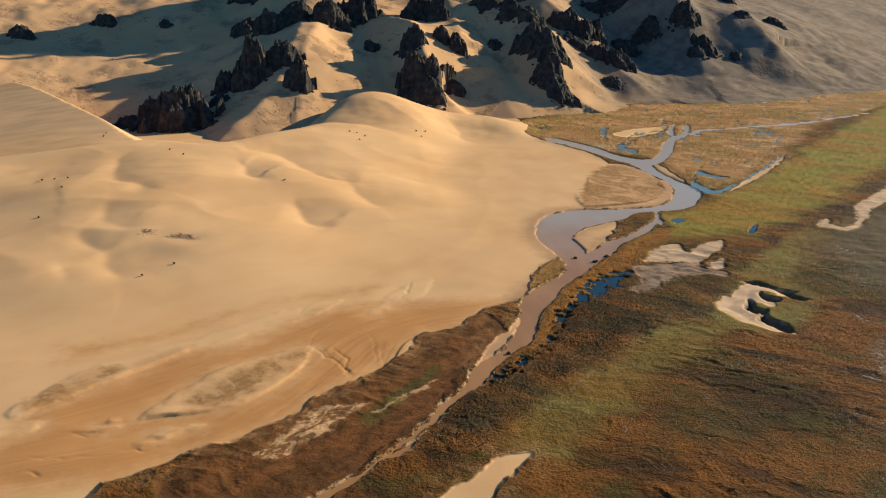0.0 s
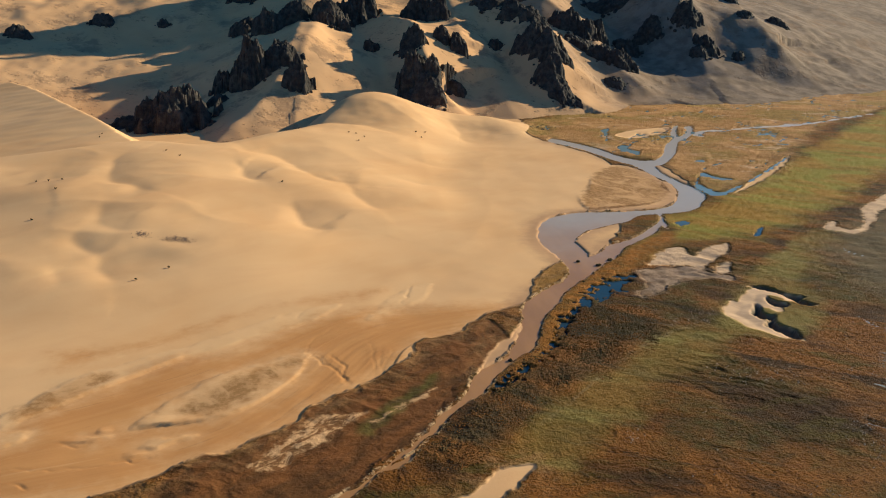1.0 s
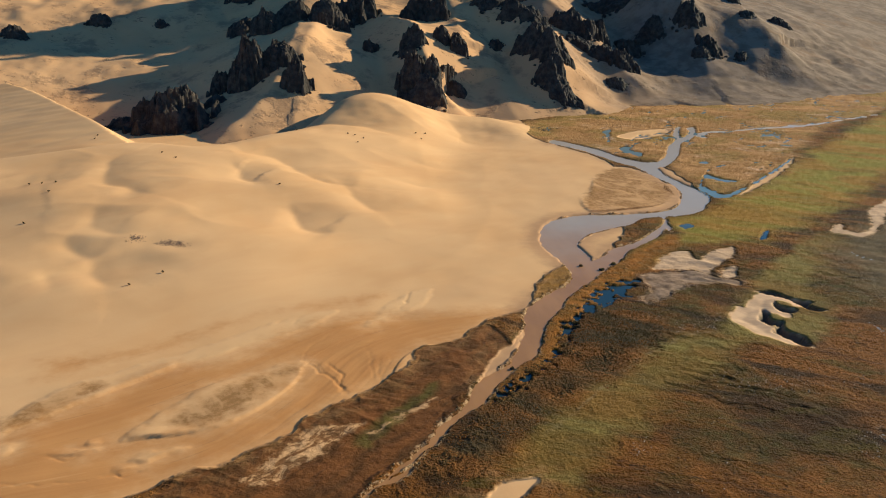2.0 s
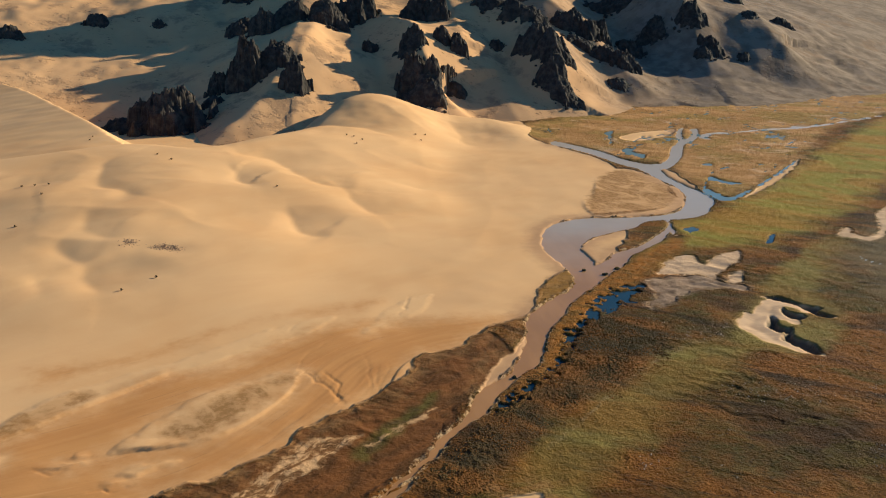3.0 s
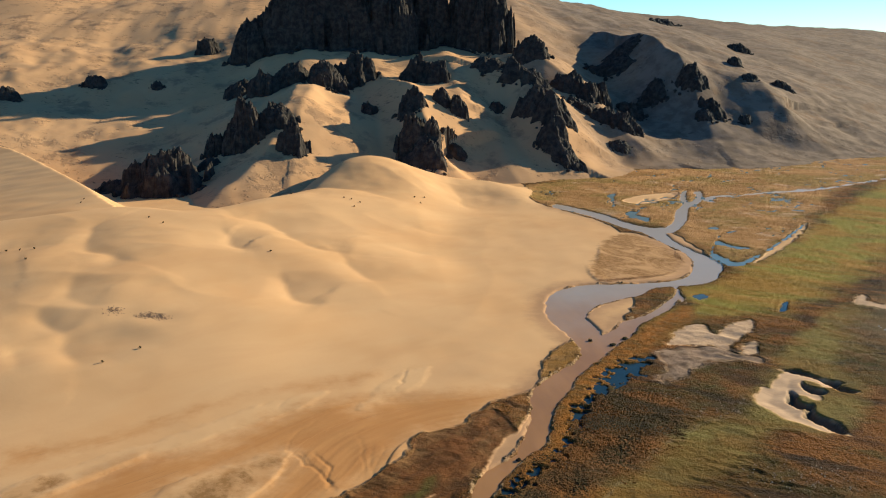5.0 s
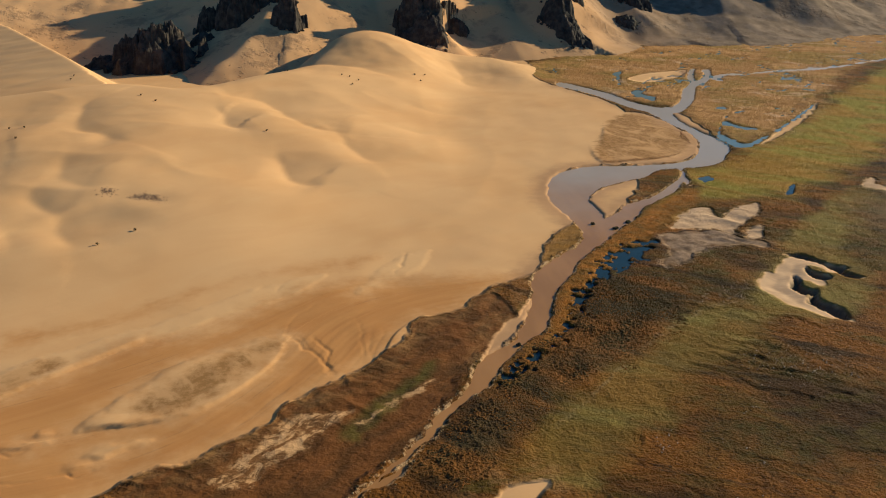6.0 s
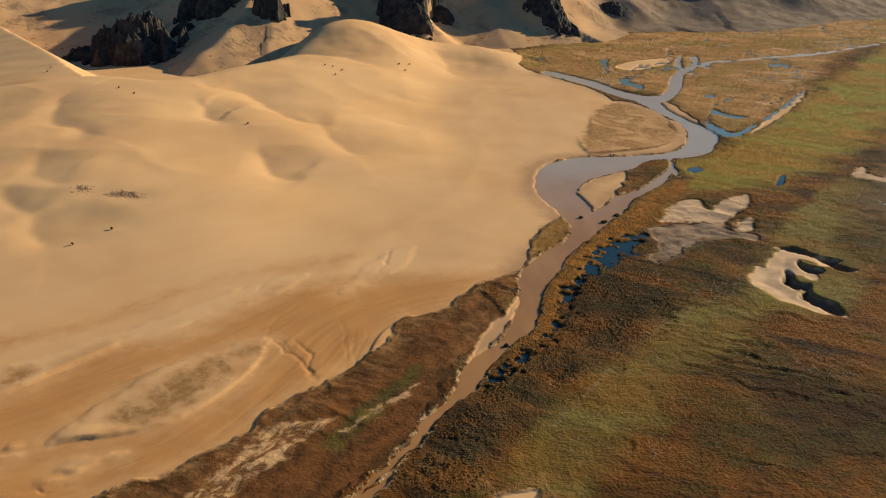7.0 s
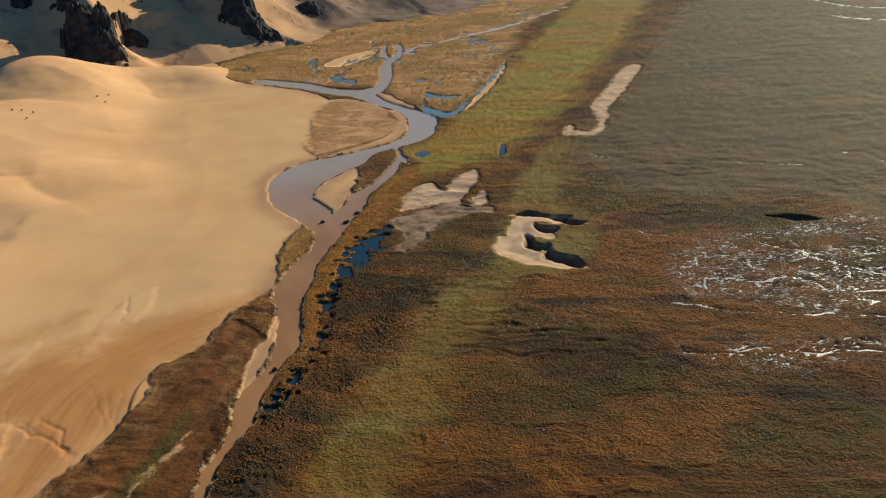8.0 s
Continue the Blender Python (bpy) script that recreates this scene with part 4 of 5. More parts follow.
    dusted = n.math("MULTIPLY", dusted, n.ramp(n.attr("pale"), -16, -8, 1.0, 0.15))
    c = n.mix(dusted, c, (0.30, 0.165, 0.060))
    c = n.mix(zone("sand", 0.7, 0.35, 0.35), c, sand)
    c = n.mix(n.math("MULTIPLY", zone("mud", 3.0, 1.4, 1.6), 0.9), c, n.mix(n.ramp(n.noise(7, 6, 0.66), 0.42, 0.6), (0.30, 0.205, 0.135), (0.16, 0.105, 0.066)))
    thin = n.math("MULTIPLY", zone("thin", 2.0, 1.2, 0.5), n.ramp(n.math("ADD", n.noise(3.2, 6, 0.72), n.math("MULTIPLY", n.attr("thin"), 0.09)), 0.46, 0.58, 0, 0.95))
    thin = n.math("MULTIPLY", thin, n.math("MAXIMUM", n.ramp(n.attr("west"), -1, 1, 1.0, 0.0), n.ramp(n.noise(3.6, 5, 0.68, n.scaled(0.4, 1, 1, radians(50)), 0.8), 0.44, 0.56, 0.08, 0.85)))
    c = n.mix(thin, c, sand)
    sod = n.math("MULTIPLY", n.ramp(n.attr("water"), -1.3, -0.7), n.ramp(n.noise(3.5, 5, 0.75), 0.46, 0.58, 0, 0.85))
    c = n.mix(sod, c, (0.44, 0.29, 0.15))
    shore = n.math("MULTIPLY", n.ramp(n.math("ADD", n.attr("water"), n.math("MULTIPLY", wob, 2.0)), -13.0, -0.5, 0, 0.75), n.ramp(n.attr("sand"), -1.0, 1.0))
    c = n.mix(shore, c, (0.36, 0.205, 0.105))
    # Pits: their shade is put into the base colour as a darker brown.
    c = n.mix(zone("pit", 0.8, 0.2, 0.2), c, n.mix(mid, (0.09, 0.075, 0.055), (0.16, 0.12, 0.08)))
    c = n.mix(n.math("MULTIPLY", n.ramp(n.attr("track"), -0.5, 0.6), n.ramp(mid, 0.42, 0.62, 0.05, 0.4)), c, (0.21, 0.155, 0.075))
    c = n.mix(n.ramp(n.attr("pool"), -0.6, 0.2), c, (0.05, 0.042, 0.026))
    cracks = n.tree.nodes.new("ShaderNodeTexVoronoi")
    cracks.feature = "DISTANCE_TO_EDGE"
    n.put(cracks, "Vector", n.scaled(0.14, 0.26, 0.28, LIE))
    cracks.inputs["Scale"].default_value = 1.0
    net = n.ramp(n.math("ADD", cracks.outputs["Distance"], n.math("MULTIPLY", n.math("SUBTRACT", n.noise(5, 4, 0.6), 0.5), 0.6)), 0.02, 0.06, 1, 0)
    speck = n.ramp(n.noise(0.8, 4, 0.7, n.scaled(0.5, 1.0, 1, LIE)), 0.55, 0.60)
    patchy = n.ramp(n.noise(14, 5, 0.65, n.scaled(0.22, 1.0, 1, LIE)), 0.40, 0.52)
    wet = n.math("MULTIPLY", n.math("MAXIMUM", n.math("MULTIPLY", net, n.ramp(small, 0.46, 0.58)), speck), n.math("MULTIPLY", patchy, n.ramp(n.attr("marsh"), -6.0, 4.0)))
    dryness = n.math("SUBTRACT", 1.0, wet)
    c = n.mix(wet, c, (0.05, 0.045, 0.035))
    n.put(n.bsdf, "Roughness", n.math("ADD", 0.42, n.math("MULTIPLY", dryness, 0.44)))
    n.put(n.bsdf, "Specular IOR Level", n.math("ADD", 0.9, n.math("MULTIPLY", dryness, -0.83)))
    n.color(c)
    tufts = n.math("MULTIPLY", small, n.ramp(patch, 0.42, 0.58, 0.25, 1.1))
    lumps = n.math("ADD", n.math("ADD", n.math("MULTIPLY", fine, 1.1), n.math("MULTIPLY", n.noise(0.42, 3, 0.6), 0.35)), tufts)
    lumps = n.math("ADD", lumps, n.math("MULTIPLY", thin_streak, 0.9))
    lumps = n.math("MULTIPLY", n.math("MULTIPLY", lumps, n.ramp(n.attr("marsh"), -28, 4, 1.0, 1.7)), n.math("ADD", 0.35, n.math("MULTIPLY", dryness, 0.65)))
    n.bump(n.math("MULTIPLY", lumps, n.math("MULTIPLY", n.math("MULTIPLY", n.ramp(n.attr("mud"), -1, 1, 1.0, 0.15), n.ramp(n.attr("pale"), -1.5, 1, 1.0, 0.15)), n.math("MULTIPLY", n.ramp(n.attr("sand"), -1, 1, 1.0, 0.025), n.math("MULTIPLY", n.math("MULTIPLY", n.ramp(n.attr("hazy_moor"), -8, 12, 1.0, 0.22), n.ramp(n.attr("green"), -4, 8, 1.0, 0.5)), n.math("MULTIPLY", n.ramp(n.attr("west"), -1, 2, 1.0, 0.25), n.math("MULTIPLY", n.ramp(n.attr("scrub"), -1, 2, 1.0, 0.3), n.ramp(n.attr("olive"), -6, 6, 1.0, 0.5))))))), 0.95, 0.9)
    return n.mat


def make_hillside():
    n = Nodes("hill_sand", 0.97, 0.04)
    c = n.mix(0.40, sand_color(n), (0.50, 0.29, 0.15))
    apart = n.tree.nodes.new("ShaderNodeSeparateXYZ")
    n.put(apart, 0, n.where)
    # Eastern slopes: grey scree, greyed further with distant haze put into the colour.
    hazy_scree = n.ramp(n.math("ADD", apart.outputs["X"], n.math("MULTIPLY", n.noise(120, 4), 300.0)), 230, 480)
    c = n.mix(n.math("MULTIPLY", hazy_scree, 0.85), c, n.mix(n.ramp(n.noise(18, 6, 0.65), 0.4, 0.6), (0.19, 0.155, 0.125), (0.10, 0.088, 0.076)))
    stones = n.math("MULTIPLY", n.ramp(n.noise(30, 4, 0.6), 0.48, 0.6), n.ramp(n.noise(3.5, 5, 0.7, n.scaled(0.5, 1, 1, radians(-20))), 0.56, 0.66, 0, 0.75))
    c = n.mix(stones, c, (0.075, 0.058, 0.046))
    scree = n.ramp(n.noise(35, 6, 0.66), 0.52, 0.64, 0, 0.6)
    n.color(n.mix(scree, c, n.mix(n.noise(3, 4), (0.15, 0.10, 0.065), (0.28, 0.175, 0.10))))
    n.bump(n.math("MULTIPLY", n.noise(4, 5), n.ramp(n.math("ADD", scree, stones), 0.0, 0.5, 0.25, 1.0)), 0.9, 0.6)
    return n.mat


def make_rock():
    n = Nodes("dark_rock", 0.88, 0.15)
    c = n.mix(n.ramp(n.noise(5, 6, 0.6), 0.35, 0.7), (0.030, 0.026, 0.023), (0.085, 0.066, 0.050))
    n.color(n.mix(n.ramp(n.noise(1.2, 4), 0.5, 0.8, 0, 0.6), c, (0.017, 0.016, 0.015)))
    n.bump(n.noise(1.8, 6, 0.65), 0.8, 0.8)
    return n.mat


def make_water():
    n = Nodes("silty_water", 0.30, 0.12)
    apart = n.tree.nodes.new("ShaderNodeSeparateXYZ")
    n.put(apart, 0, n.where)
    # Upstream water is paler: the sky's reflection is put into its colour.
    sky_pale = n.ramp(n.math("ADD", apart.outputs["Y"], n.math("MULTIPLY", n.noise(35, 4), 90.0)), 305, 450)
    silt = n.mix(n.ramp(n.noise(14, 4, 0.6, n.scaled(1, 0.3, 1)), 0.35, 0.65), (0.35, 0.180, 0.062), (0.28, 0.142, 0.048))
    n.color(n.mix(sky_pale, silt, n.mix(n.noise(20, 3), (0.40, 0.325, 0.255), (0.34, 0.295, 0.245))))
    n.bump(n.noise(0.8, 3), 0.02, 0.3)
    return n.mat


def make_pool():
    n = Nodes("pool_water", 0.25, 0.15)
    apart = n.tree.nodes.new("ShaderNodeSeparateXYZ")
    n.put(apart, 0, n.where)
    # Far pools: the sky reflected at a low angle is painted into the colour.
    skylit = n.ramp(apart.outputs["Y"], 300, 420)
    n.color(n.mix(skylit, n.mix(n.noise(12, 3), (0.010, 0.022, 0.026), (0.024, 0.040, 0.044)), n.mix(n.noise(12, 3), (0.12, 0.17, 0.17), (0.18, 0.22, 0.21))))
    n.bump(n.noise(0.6, 3), 0.02, 0.3)
    return n.mat


def make_marsh():
    n = Nodes("marsh_water", 0.45, 1.0)
    n.color((0.05, 0.045, 0.035))
    n.bump(n.noise(0.5, 3), 0.30, 1.0)
    return n.mat


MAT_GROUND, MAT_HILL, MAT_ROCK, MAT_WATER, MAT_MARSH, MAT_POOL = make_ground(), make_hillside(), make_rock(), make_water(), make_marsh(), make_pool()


# ---- meshes from height grids ----
def grid_object(name, x, y, z, material, keep=None, wrap=False):
    """A sheet over a grid of rows and columns; keep: which corners to hold on to; wrap: join the last column to the first."""
    rows, cols = x.shape
    index = np.arange(rows * cols).reshape(rows, cols)
    nxt = np.roll(index, -1, 1) if wrap else None
    if wrap:
        quads = np.stack([index[:-1], nxt[:-1], nxt[1:], index[1:]], -1).reshape(-1, 4)
    else:
        quads = np.stack([index[:-1, :-1], index[:-1, 1:], index[1:, 1:], index[1:, :-1]], -1).reshape(-1, 4)
    pts = np.stack([x.ravel(), y.ravel(), z.ravel()], 1)
    used = np.arange(len(pts))
    if keep is not None:
        quads = quads[keep.ravel()[quads].any(1)]
        used, quads = np.unique(quads, return_inverse=True)
        quads = quads.reshape(-1, 4)
        pts = pts[used]
    mesh = bpy.data.meshes.new(name)
    mesh.vertices.add(len(pts))
    mesh.vertices.foreach_set("co", pts.astype(np.float32).ravel())
    mesh.loops.add(quads.size)
    mesh.loops.foreach_set("vertex_index", quads.astype(np.int32).ravel())
    mesh.polygons.add(len(quads))
    mesh.polygons.foreach_set("loop_start", np.arange(0, quads.size, 4, dtype=np.int32))
    mesh.polygons.foreach_set("use_smooth", np.ones(len(quads), bool))
    mesh.update(calc_edges=True)
    mesh.materials.append(material)
    return new(name, mesh), used


def store(ob, name, values):
    a = ob.data.attributes.new(name, "FLOAT", "POINT")
    a.data.foreach_set("value", values.astype(np.float32).ravel())


# ---- where the dunes run out into the flats ----
dx, dy = np.arange(-460, 150, 1.7), np.arange(120, 720, 1.7)
DX, DY = np.meshgrid(dx, dy)
DUNE = dune_height(DX, DY)


def dune_at(x, y):
    """The dunes' height at any spot, from their grid; far below the floor outside it."""
    u, v = np.clip((x + 460) / 1.7, 0, len(dx) - 1.001), np.clip((y - 120) / 1.7, 0, len(dy) - 1.001)
    i, j = u.astype(int), v.astype(int)
    u, v = u - i, v - j
    z = (DUNE[j, i] * (1 - u) + DUNE[j, i + 1] * u) * (1 - v) + (DUNE[j + 1, i] * (1 - u) + DUNE[j + 1, i + 1] * u) * v
    return np.where((x > -460) & (x < 149) & (y > 120) & (y < 719), z, -30.0)


def merged(a, b, soft=0.8):
    """The higher of two heights, with the crease between them filled by drifted sand."""
    return np.maximum(a, b) + soft * np.log1p(np.exp(-np.abs(a - b) / soft))


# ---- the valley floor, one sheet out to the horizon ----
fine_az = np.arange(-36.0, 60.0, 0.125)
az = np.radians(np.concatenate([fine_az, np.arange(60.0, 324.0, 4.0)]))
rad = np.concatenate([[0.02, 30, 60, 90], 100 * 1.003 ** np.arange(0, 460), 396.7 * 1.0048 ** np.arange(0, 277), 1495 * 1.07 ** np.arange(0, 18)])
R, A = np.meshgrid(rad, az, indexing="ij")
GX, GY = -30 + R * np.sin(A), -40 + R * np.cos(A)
fields = valley_fields(GX, GY)
GZ = valley_height(GX, GY, fields)
under = dune_at(GX, GY)
GZ = np.where(under > -4, merged(GZ, under) - 2.0 * step(2.5, 4.5, under), GZ)
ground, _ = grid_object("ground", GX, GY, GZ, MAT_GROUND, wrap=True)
FIELDS = ("water", "sand", "pool", "mud", "green", "olive", "tussock", "dry", "scrub", "wash", "thin", "rust", "marsh", "hazy_moor", "strip", "track", "pit", "west", "pale", "terrace", "across", "along")
for key in FIELDS:
    store(ground, key, fields[key])
tagged(ground, "brown and olive moorland valley floor with sandy flats", "ground", kind="structure")

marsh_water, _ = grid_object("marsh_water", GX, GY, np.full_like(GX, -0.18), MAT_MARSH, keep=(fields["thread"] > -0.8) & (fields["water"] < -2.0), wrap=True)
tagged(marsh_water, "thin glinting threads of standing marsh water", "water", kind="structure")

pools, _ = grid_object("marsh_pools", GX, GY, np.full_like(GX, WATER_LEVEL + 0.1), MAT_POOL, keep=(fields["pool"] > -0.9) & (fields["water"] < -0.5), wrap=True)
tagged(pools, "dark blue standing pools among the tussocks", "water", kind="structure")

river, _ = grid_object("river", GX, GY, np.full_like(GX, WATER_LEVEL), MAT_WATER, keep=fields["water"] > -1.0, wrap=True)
tagged(river, "shallow brown silty river winding through the valley", "river", kind="structure")

# ---- bars, patches and terraces that stand out on the floor ----
PIECES = (("sandbar", "bar_low bar_island bar_near bar_loop bar_far bar_wedge", "pale sandbar at the edge of the river", "sandbar"),
          ("sand_patch", "patch_wedge patch_small patch_long streak_near", "bare pale sand patch in the brown moor", "sand"),
          ("blowout", "blowout", "pale sandy blowout with shaded hollows in the moor", "sand"),
          ("mudflat", "mud", "smooth grey mudflat beside a sand patch", "mud"),
          ("sand_terrace", "terrace_a terrace_b terrace_c", "low pale sand terrace with dry scrub in the wash", "terrace"),
          ("river_meadow", "grass_loop grass_bank", "dry ochre grass meadow inside the river bend", "meadow"))
for kind_name, names, label, category in PIECES:
    for outline in names.split():
        mask = inside(GX, GY, OUTLINE[outline]) > 0.2
        piece, kept = grid_object(kind_name, GX, GY, GZ + 0.008, MAT_GROUND, keep=mask, wrap=True)
        for key in FIELDS:
            store(piece, key, fields[key].ravel()[kept])
        tagged(piece, label, category, kind="structure")

# ---- dunes and the mountain ----
over = valley_fields(DX, DY)
DZ = merged(valley_height(DX, DY, over), DUNE) + 0.004 - 1.0 * step(2.6, 1.2, DUNE) ** 2
dunes, kept = grid_object("sand_dune", DX, DY, DZ, MAT_GROUND, keep=DUNE > 0.9)
for key in FIELDS:
    store(dunes, key, over["wash"].ravel()[kept] if key == "wash" else over[key].ravel()[kept] if key in ("across", "along") else np.full(len(kept), 30.0 if key == "sand" else -30.0))
tagged(dunes, "smooth golden sand dune with soft wind-shaped crests", "dune", kind="structure")

mx = np.concatenate([np.arange(-1500, -400, 25), np.arange(-400, 620, 3.0), np.arange(620, 3000, 25)])
my = np.concatenate([np.arange(480, 1050, 3.0), np.arange(1050, 3200, 25)])
MX, MY = np.meshgrid(mx, my)
MZ = mountain_height(MX, MY)
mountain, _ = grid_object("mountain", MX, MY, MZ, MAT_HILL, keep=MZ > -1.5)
tagged(mountain, "sand-covered mountain slope rising behind the dunes", "mountain", kind="structure")


# ---- rock outcrops ----
ROCKS = {}
ROCKS["hollow"] = [(-166, 656, 52, 40, 34), (-204, 666, 30, 20, 9), (-136, 683, 16, 10, 7)]
ROCKS["castle"] = [(-108, 701, 33, 22, 34), (-85, 708, 34, 20, 17), (-132, 705, 18, 11, 18), (-67, 674, 22, 14, 23)]
ROCKS["upper"] = [(-101, 823, 27, 16, 23), (-77, 835, 36, 21, 20), (-126, 848, 26, 16, 13), (-42, 830, 36, 21, 22), (-12, 852, 35, 21, 26), (47, 853, 26, 16, 25), (65, 839, 24, 14, 20), (-174, 998, 24, 14, 18)]
ROCKS["spur_a"] = [(32, 751, 24, 15, 17), (30, 705, 22, 18, 28), (45, 700, 20, 12, 18), (40, 687, 31, 19, 13), (69, 721, 20, 12, 10), (-3, 775, 14, 8, 10), (64, 769, 17, 10, 13), (78, 765, 17, 11, 16), (119, 800, 13, 8, 10)]
ROCKS["spur_b"] = [(124, 861, 39, 23, 10), (144, 840, 30, 18, 15), (164, 828, 33, 20, 15), (150, 787, 28, 17, 17), (167, 768, 34, 21, 18), (160, 743, 26, 16, 16), (168, 729, 29, 17, 12)]
ROCKS["spur_c"] = [(183, 950, 40, 24, 20), (212, 888, 34, 20, 16), (230, 876, 24, 15, 18), (249, 891, 18, 13, 20), (218, 851, 32, 19, 9), (237, 840, 27, 16, 11), (258, 831, 31, 19, 16), (284, 902, 28, 17, 13), (315, 927, 21, 13, 15), (239, 794, 20, 12, 7)]
ROCKS["cliff"] = [(-120, 962, 50, 38, 40), (-74, 962, 75, 42, 66), (-22, 965, 62, 51, 83), (28, 979, 63, 60, 96), (71, 1018, 62, 53, 86), (122, 1013, 52, 57, 93), (149, 998, 39, 45, 73)]
ROCKS["far"] = [(357, 917, 31, 19, 16), (366, 879, 26, 16, 14), (311, 921, 31, 18, 13), (291, 1014, 47, 28, 10), (442, 1004, 16, 10, 11), (356, 869, 24, 14, 7), (400, 873, 14, 8, 6), (433, 940, 17, 10, 7), (505, 1003, 24, 14, 8), (594, 1329, 31, 19, 11), (308, 1030, 44, 26, 9), (581, 1651, 52, 31, 11)]
ROCKS["west"] = [(-342, 852, 22, 13, 11), (-272, 896, 22, 13, 11), (-211, 895, 12, 7, 7)]


def boulder(base, x, y, z, r, rng):
    """An angular block that has come to rest at the foot of its crag."""
    bm = bmesh.new()
    made = bmesh.ops.create_icosphere(bm, subdivisions=2, radius=1.0)["verts"]
    off = Vector((rng.uniform(0, 90), 0, 0))
    for v in made:
        k = 0.8 + 0.55 * noise.cell(v.co * 1.6 + off) * 0.5 + 0.25 * noise.noise(v.co * 1.4 + off)
        v.co = Vector((x + v.co.x * r * k, y + v.co.y * r * k, z + 0.25 * r + v.co.z * r * 0.75 * k))
    mesh = bpy.data.meshes.new("boulder")
    bm.to_mesh(mesh)
    bm.free()
    mesh.materials.append(MAT_ROCK)
    new("boulder", mesh).parent = base


def rock_outcrop(x, y, wide, deep, high, seed):
    """A crag of upright columns that grows out of the slope."""
    rng = np.random.RandomState(seed)
    cell = max(0.6, wide / 56)
    reach_x, reach_y = wide * 0.75, deep * 0.95
    gx, gy = np.meshgrid(np.arange(-reach_x, reach_x, cell), np.arange(-reach_y, reach_y, cell))
    turn = rng.uniform(-0.4, 0.4)
    c, s = math.cos(turn), math.sin(turn)
    lx, ly = gx + 0.12 * wide * fbm((gx + seed * 7) / (0.4 * wide), gy / (0.4 * wide), 3, seed), gy + 0.12 * wide * fbm(gx / (0.4 * wide), (gy + seed * 3) / (0.4 * wide), 3, seed + 1)
    def blocks(size, salt):
        ci, cj = np.floor(lx / size), np.floor(ly / (size * 1.2))
        best, second, top, cx, cy = np.full(gx.shape, 1e9), np.full(gx.shape, 1e9), np.zeros(gx.shape), np.zeros(gx.shape), np.zeros(gx.shape)
        for di in (-1, 0, 1):
            for dj in (-1, 0, 1):
                px = (ci + di + 0.15 + 0.7 * hash2(ci + di, cj + dj, seed + salt)) * size
                py = (cj + dj + 0.15 + 0.7 * hash2(ci + di, cj + dj, seed + 50 + salt)) * size * 1.2
                d = (px - lx) ** 2 + (py - ly) ** 2
                hit = d < best
                second = np.where(hit, best, np.minimum(second, d))
                best, cx, cy = np.where(hit, d, best), np.where(hit, px, cx), np.where(hit, py, cy)
                top = np.where(hit, hash2(ci + di, cj + dj, seed + 99 + salt), top)
        return np.sqrt(second) - np.sqrt(best), top, cx, cy
    size = np.clip(wide / 15, 1.2, 3.0)
    gap, top, cxx, cyy = blocks(size, 0)
    big_gap, big_top, bx, by = blocks(size * 3.2, 7)
    cxx, cyy = 0.55 * cxx + 0.45 * bx, 0.55 * cyy + 0.45 * by
    mx0, my0 = 0.45 * cxx + 0.55 * gx, 0.45 * cyy + 0.55 * gy
    r = np.sqrt((mx0 / (wide * 0.56)) ** 2 + (my0 / (deep * 0.62)) ** 2)
    r = r * (1 + 0.38 * fbm((mx0 + 31 * seed) / (0.30 * wide), my0 / (0.26 * wide), 2, seed + 3))
    body = np.clip(1.0 - (r / 1.05) ** 1.7, 0, 1) ** 0.85
    z = 1.05 * high * body * (0.80 + 0.25 * big_top) * (0.93 + 0.10 * top)
    z = z + 0.16 * high * body * fbm(gx / (0.18 * wide), gy / (0.15 * wide), 4, seed + 5, 0.6)
    z = z - 0.028 * high * body * np.exp(-(gap / (0.25 * size)) ** 2) - 0.07 * high * body * np.exp(-(big_gap / (0.35 * size)) ** 2)
    z = z + 0.03 * high * fbm(gx / 3.5, gy / 3.5, 4, seed + 7) * step(0, 0.2, body)
    rim = np.sqrt((gx / (wide * 0.6)) ** 2 + (gy / (deep * 0.75)) ** 2)
    z = np.where(body > 0.02, z, 0.05 * high * np.clip(1.2 - rim, 0, 1)) - 1.6 * step(0.9, 1.25, rim) - 0.4
    wx, wy = gx * c - gy * s, gx * s + gy * c
    h0 = np.maximum(mountain_height(np.array([x]), np.array([y])), dune_height(np.array([x]), np.array([y])))[0]
    land = np.maximum(mountain_height(wx + x, wy + y), dune_height(wx + x, wy + y))
    base = new("rock_outcrop")
    base.location = (x, y, h0)
    ob, _ = grid_object("crag", wx, wy, z + land - h0, MAT_ROCK, keep=rim < 1.25)
    ob.data.polygons.foreach_set("use_smooth", np.zeros(len(ob.data.polygons), bool))
    ob.parent = base
    for k in range(5 if wide > 24 else 3):
        a = rng.uniform(math.pi * 1.05, math.pi * 1.95)
        d = rng.uniform(0.98, 1.35)
        bx, by = d * 0.56 * wide * math.cos(a), d * 0.62 * deep * math.sin(a)
        spot = np.array([bx * c - by * s + x]), np.array([bx * s + by * c + y])
        bz = np.maximum(mountain_height(*spot), dune_height(*spot))[0]
        boulder(base, spot[0][0] - x, spot[1][0] - y, bz - h0, rng.uniform(0.03, 0.075) * wide + 0.4, rng)
    return base


seed = 11
for place, rocks in ROCKS.items():
    for rx, ry, wide, deep, high in rocks:
        seed += 13
        size_word = "towering" if high > 30 else "large" if high > 16 else "low"
        where = "in a sandy hollow behind dunes" if place == "hollow" else "on the sandy mountain slope"
        tagged(rock_outcrop(rx, ry, wide, deep, high, seed), size_word + " jagged dark rock outcrop " + where, "rock", "rock outcrops")


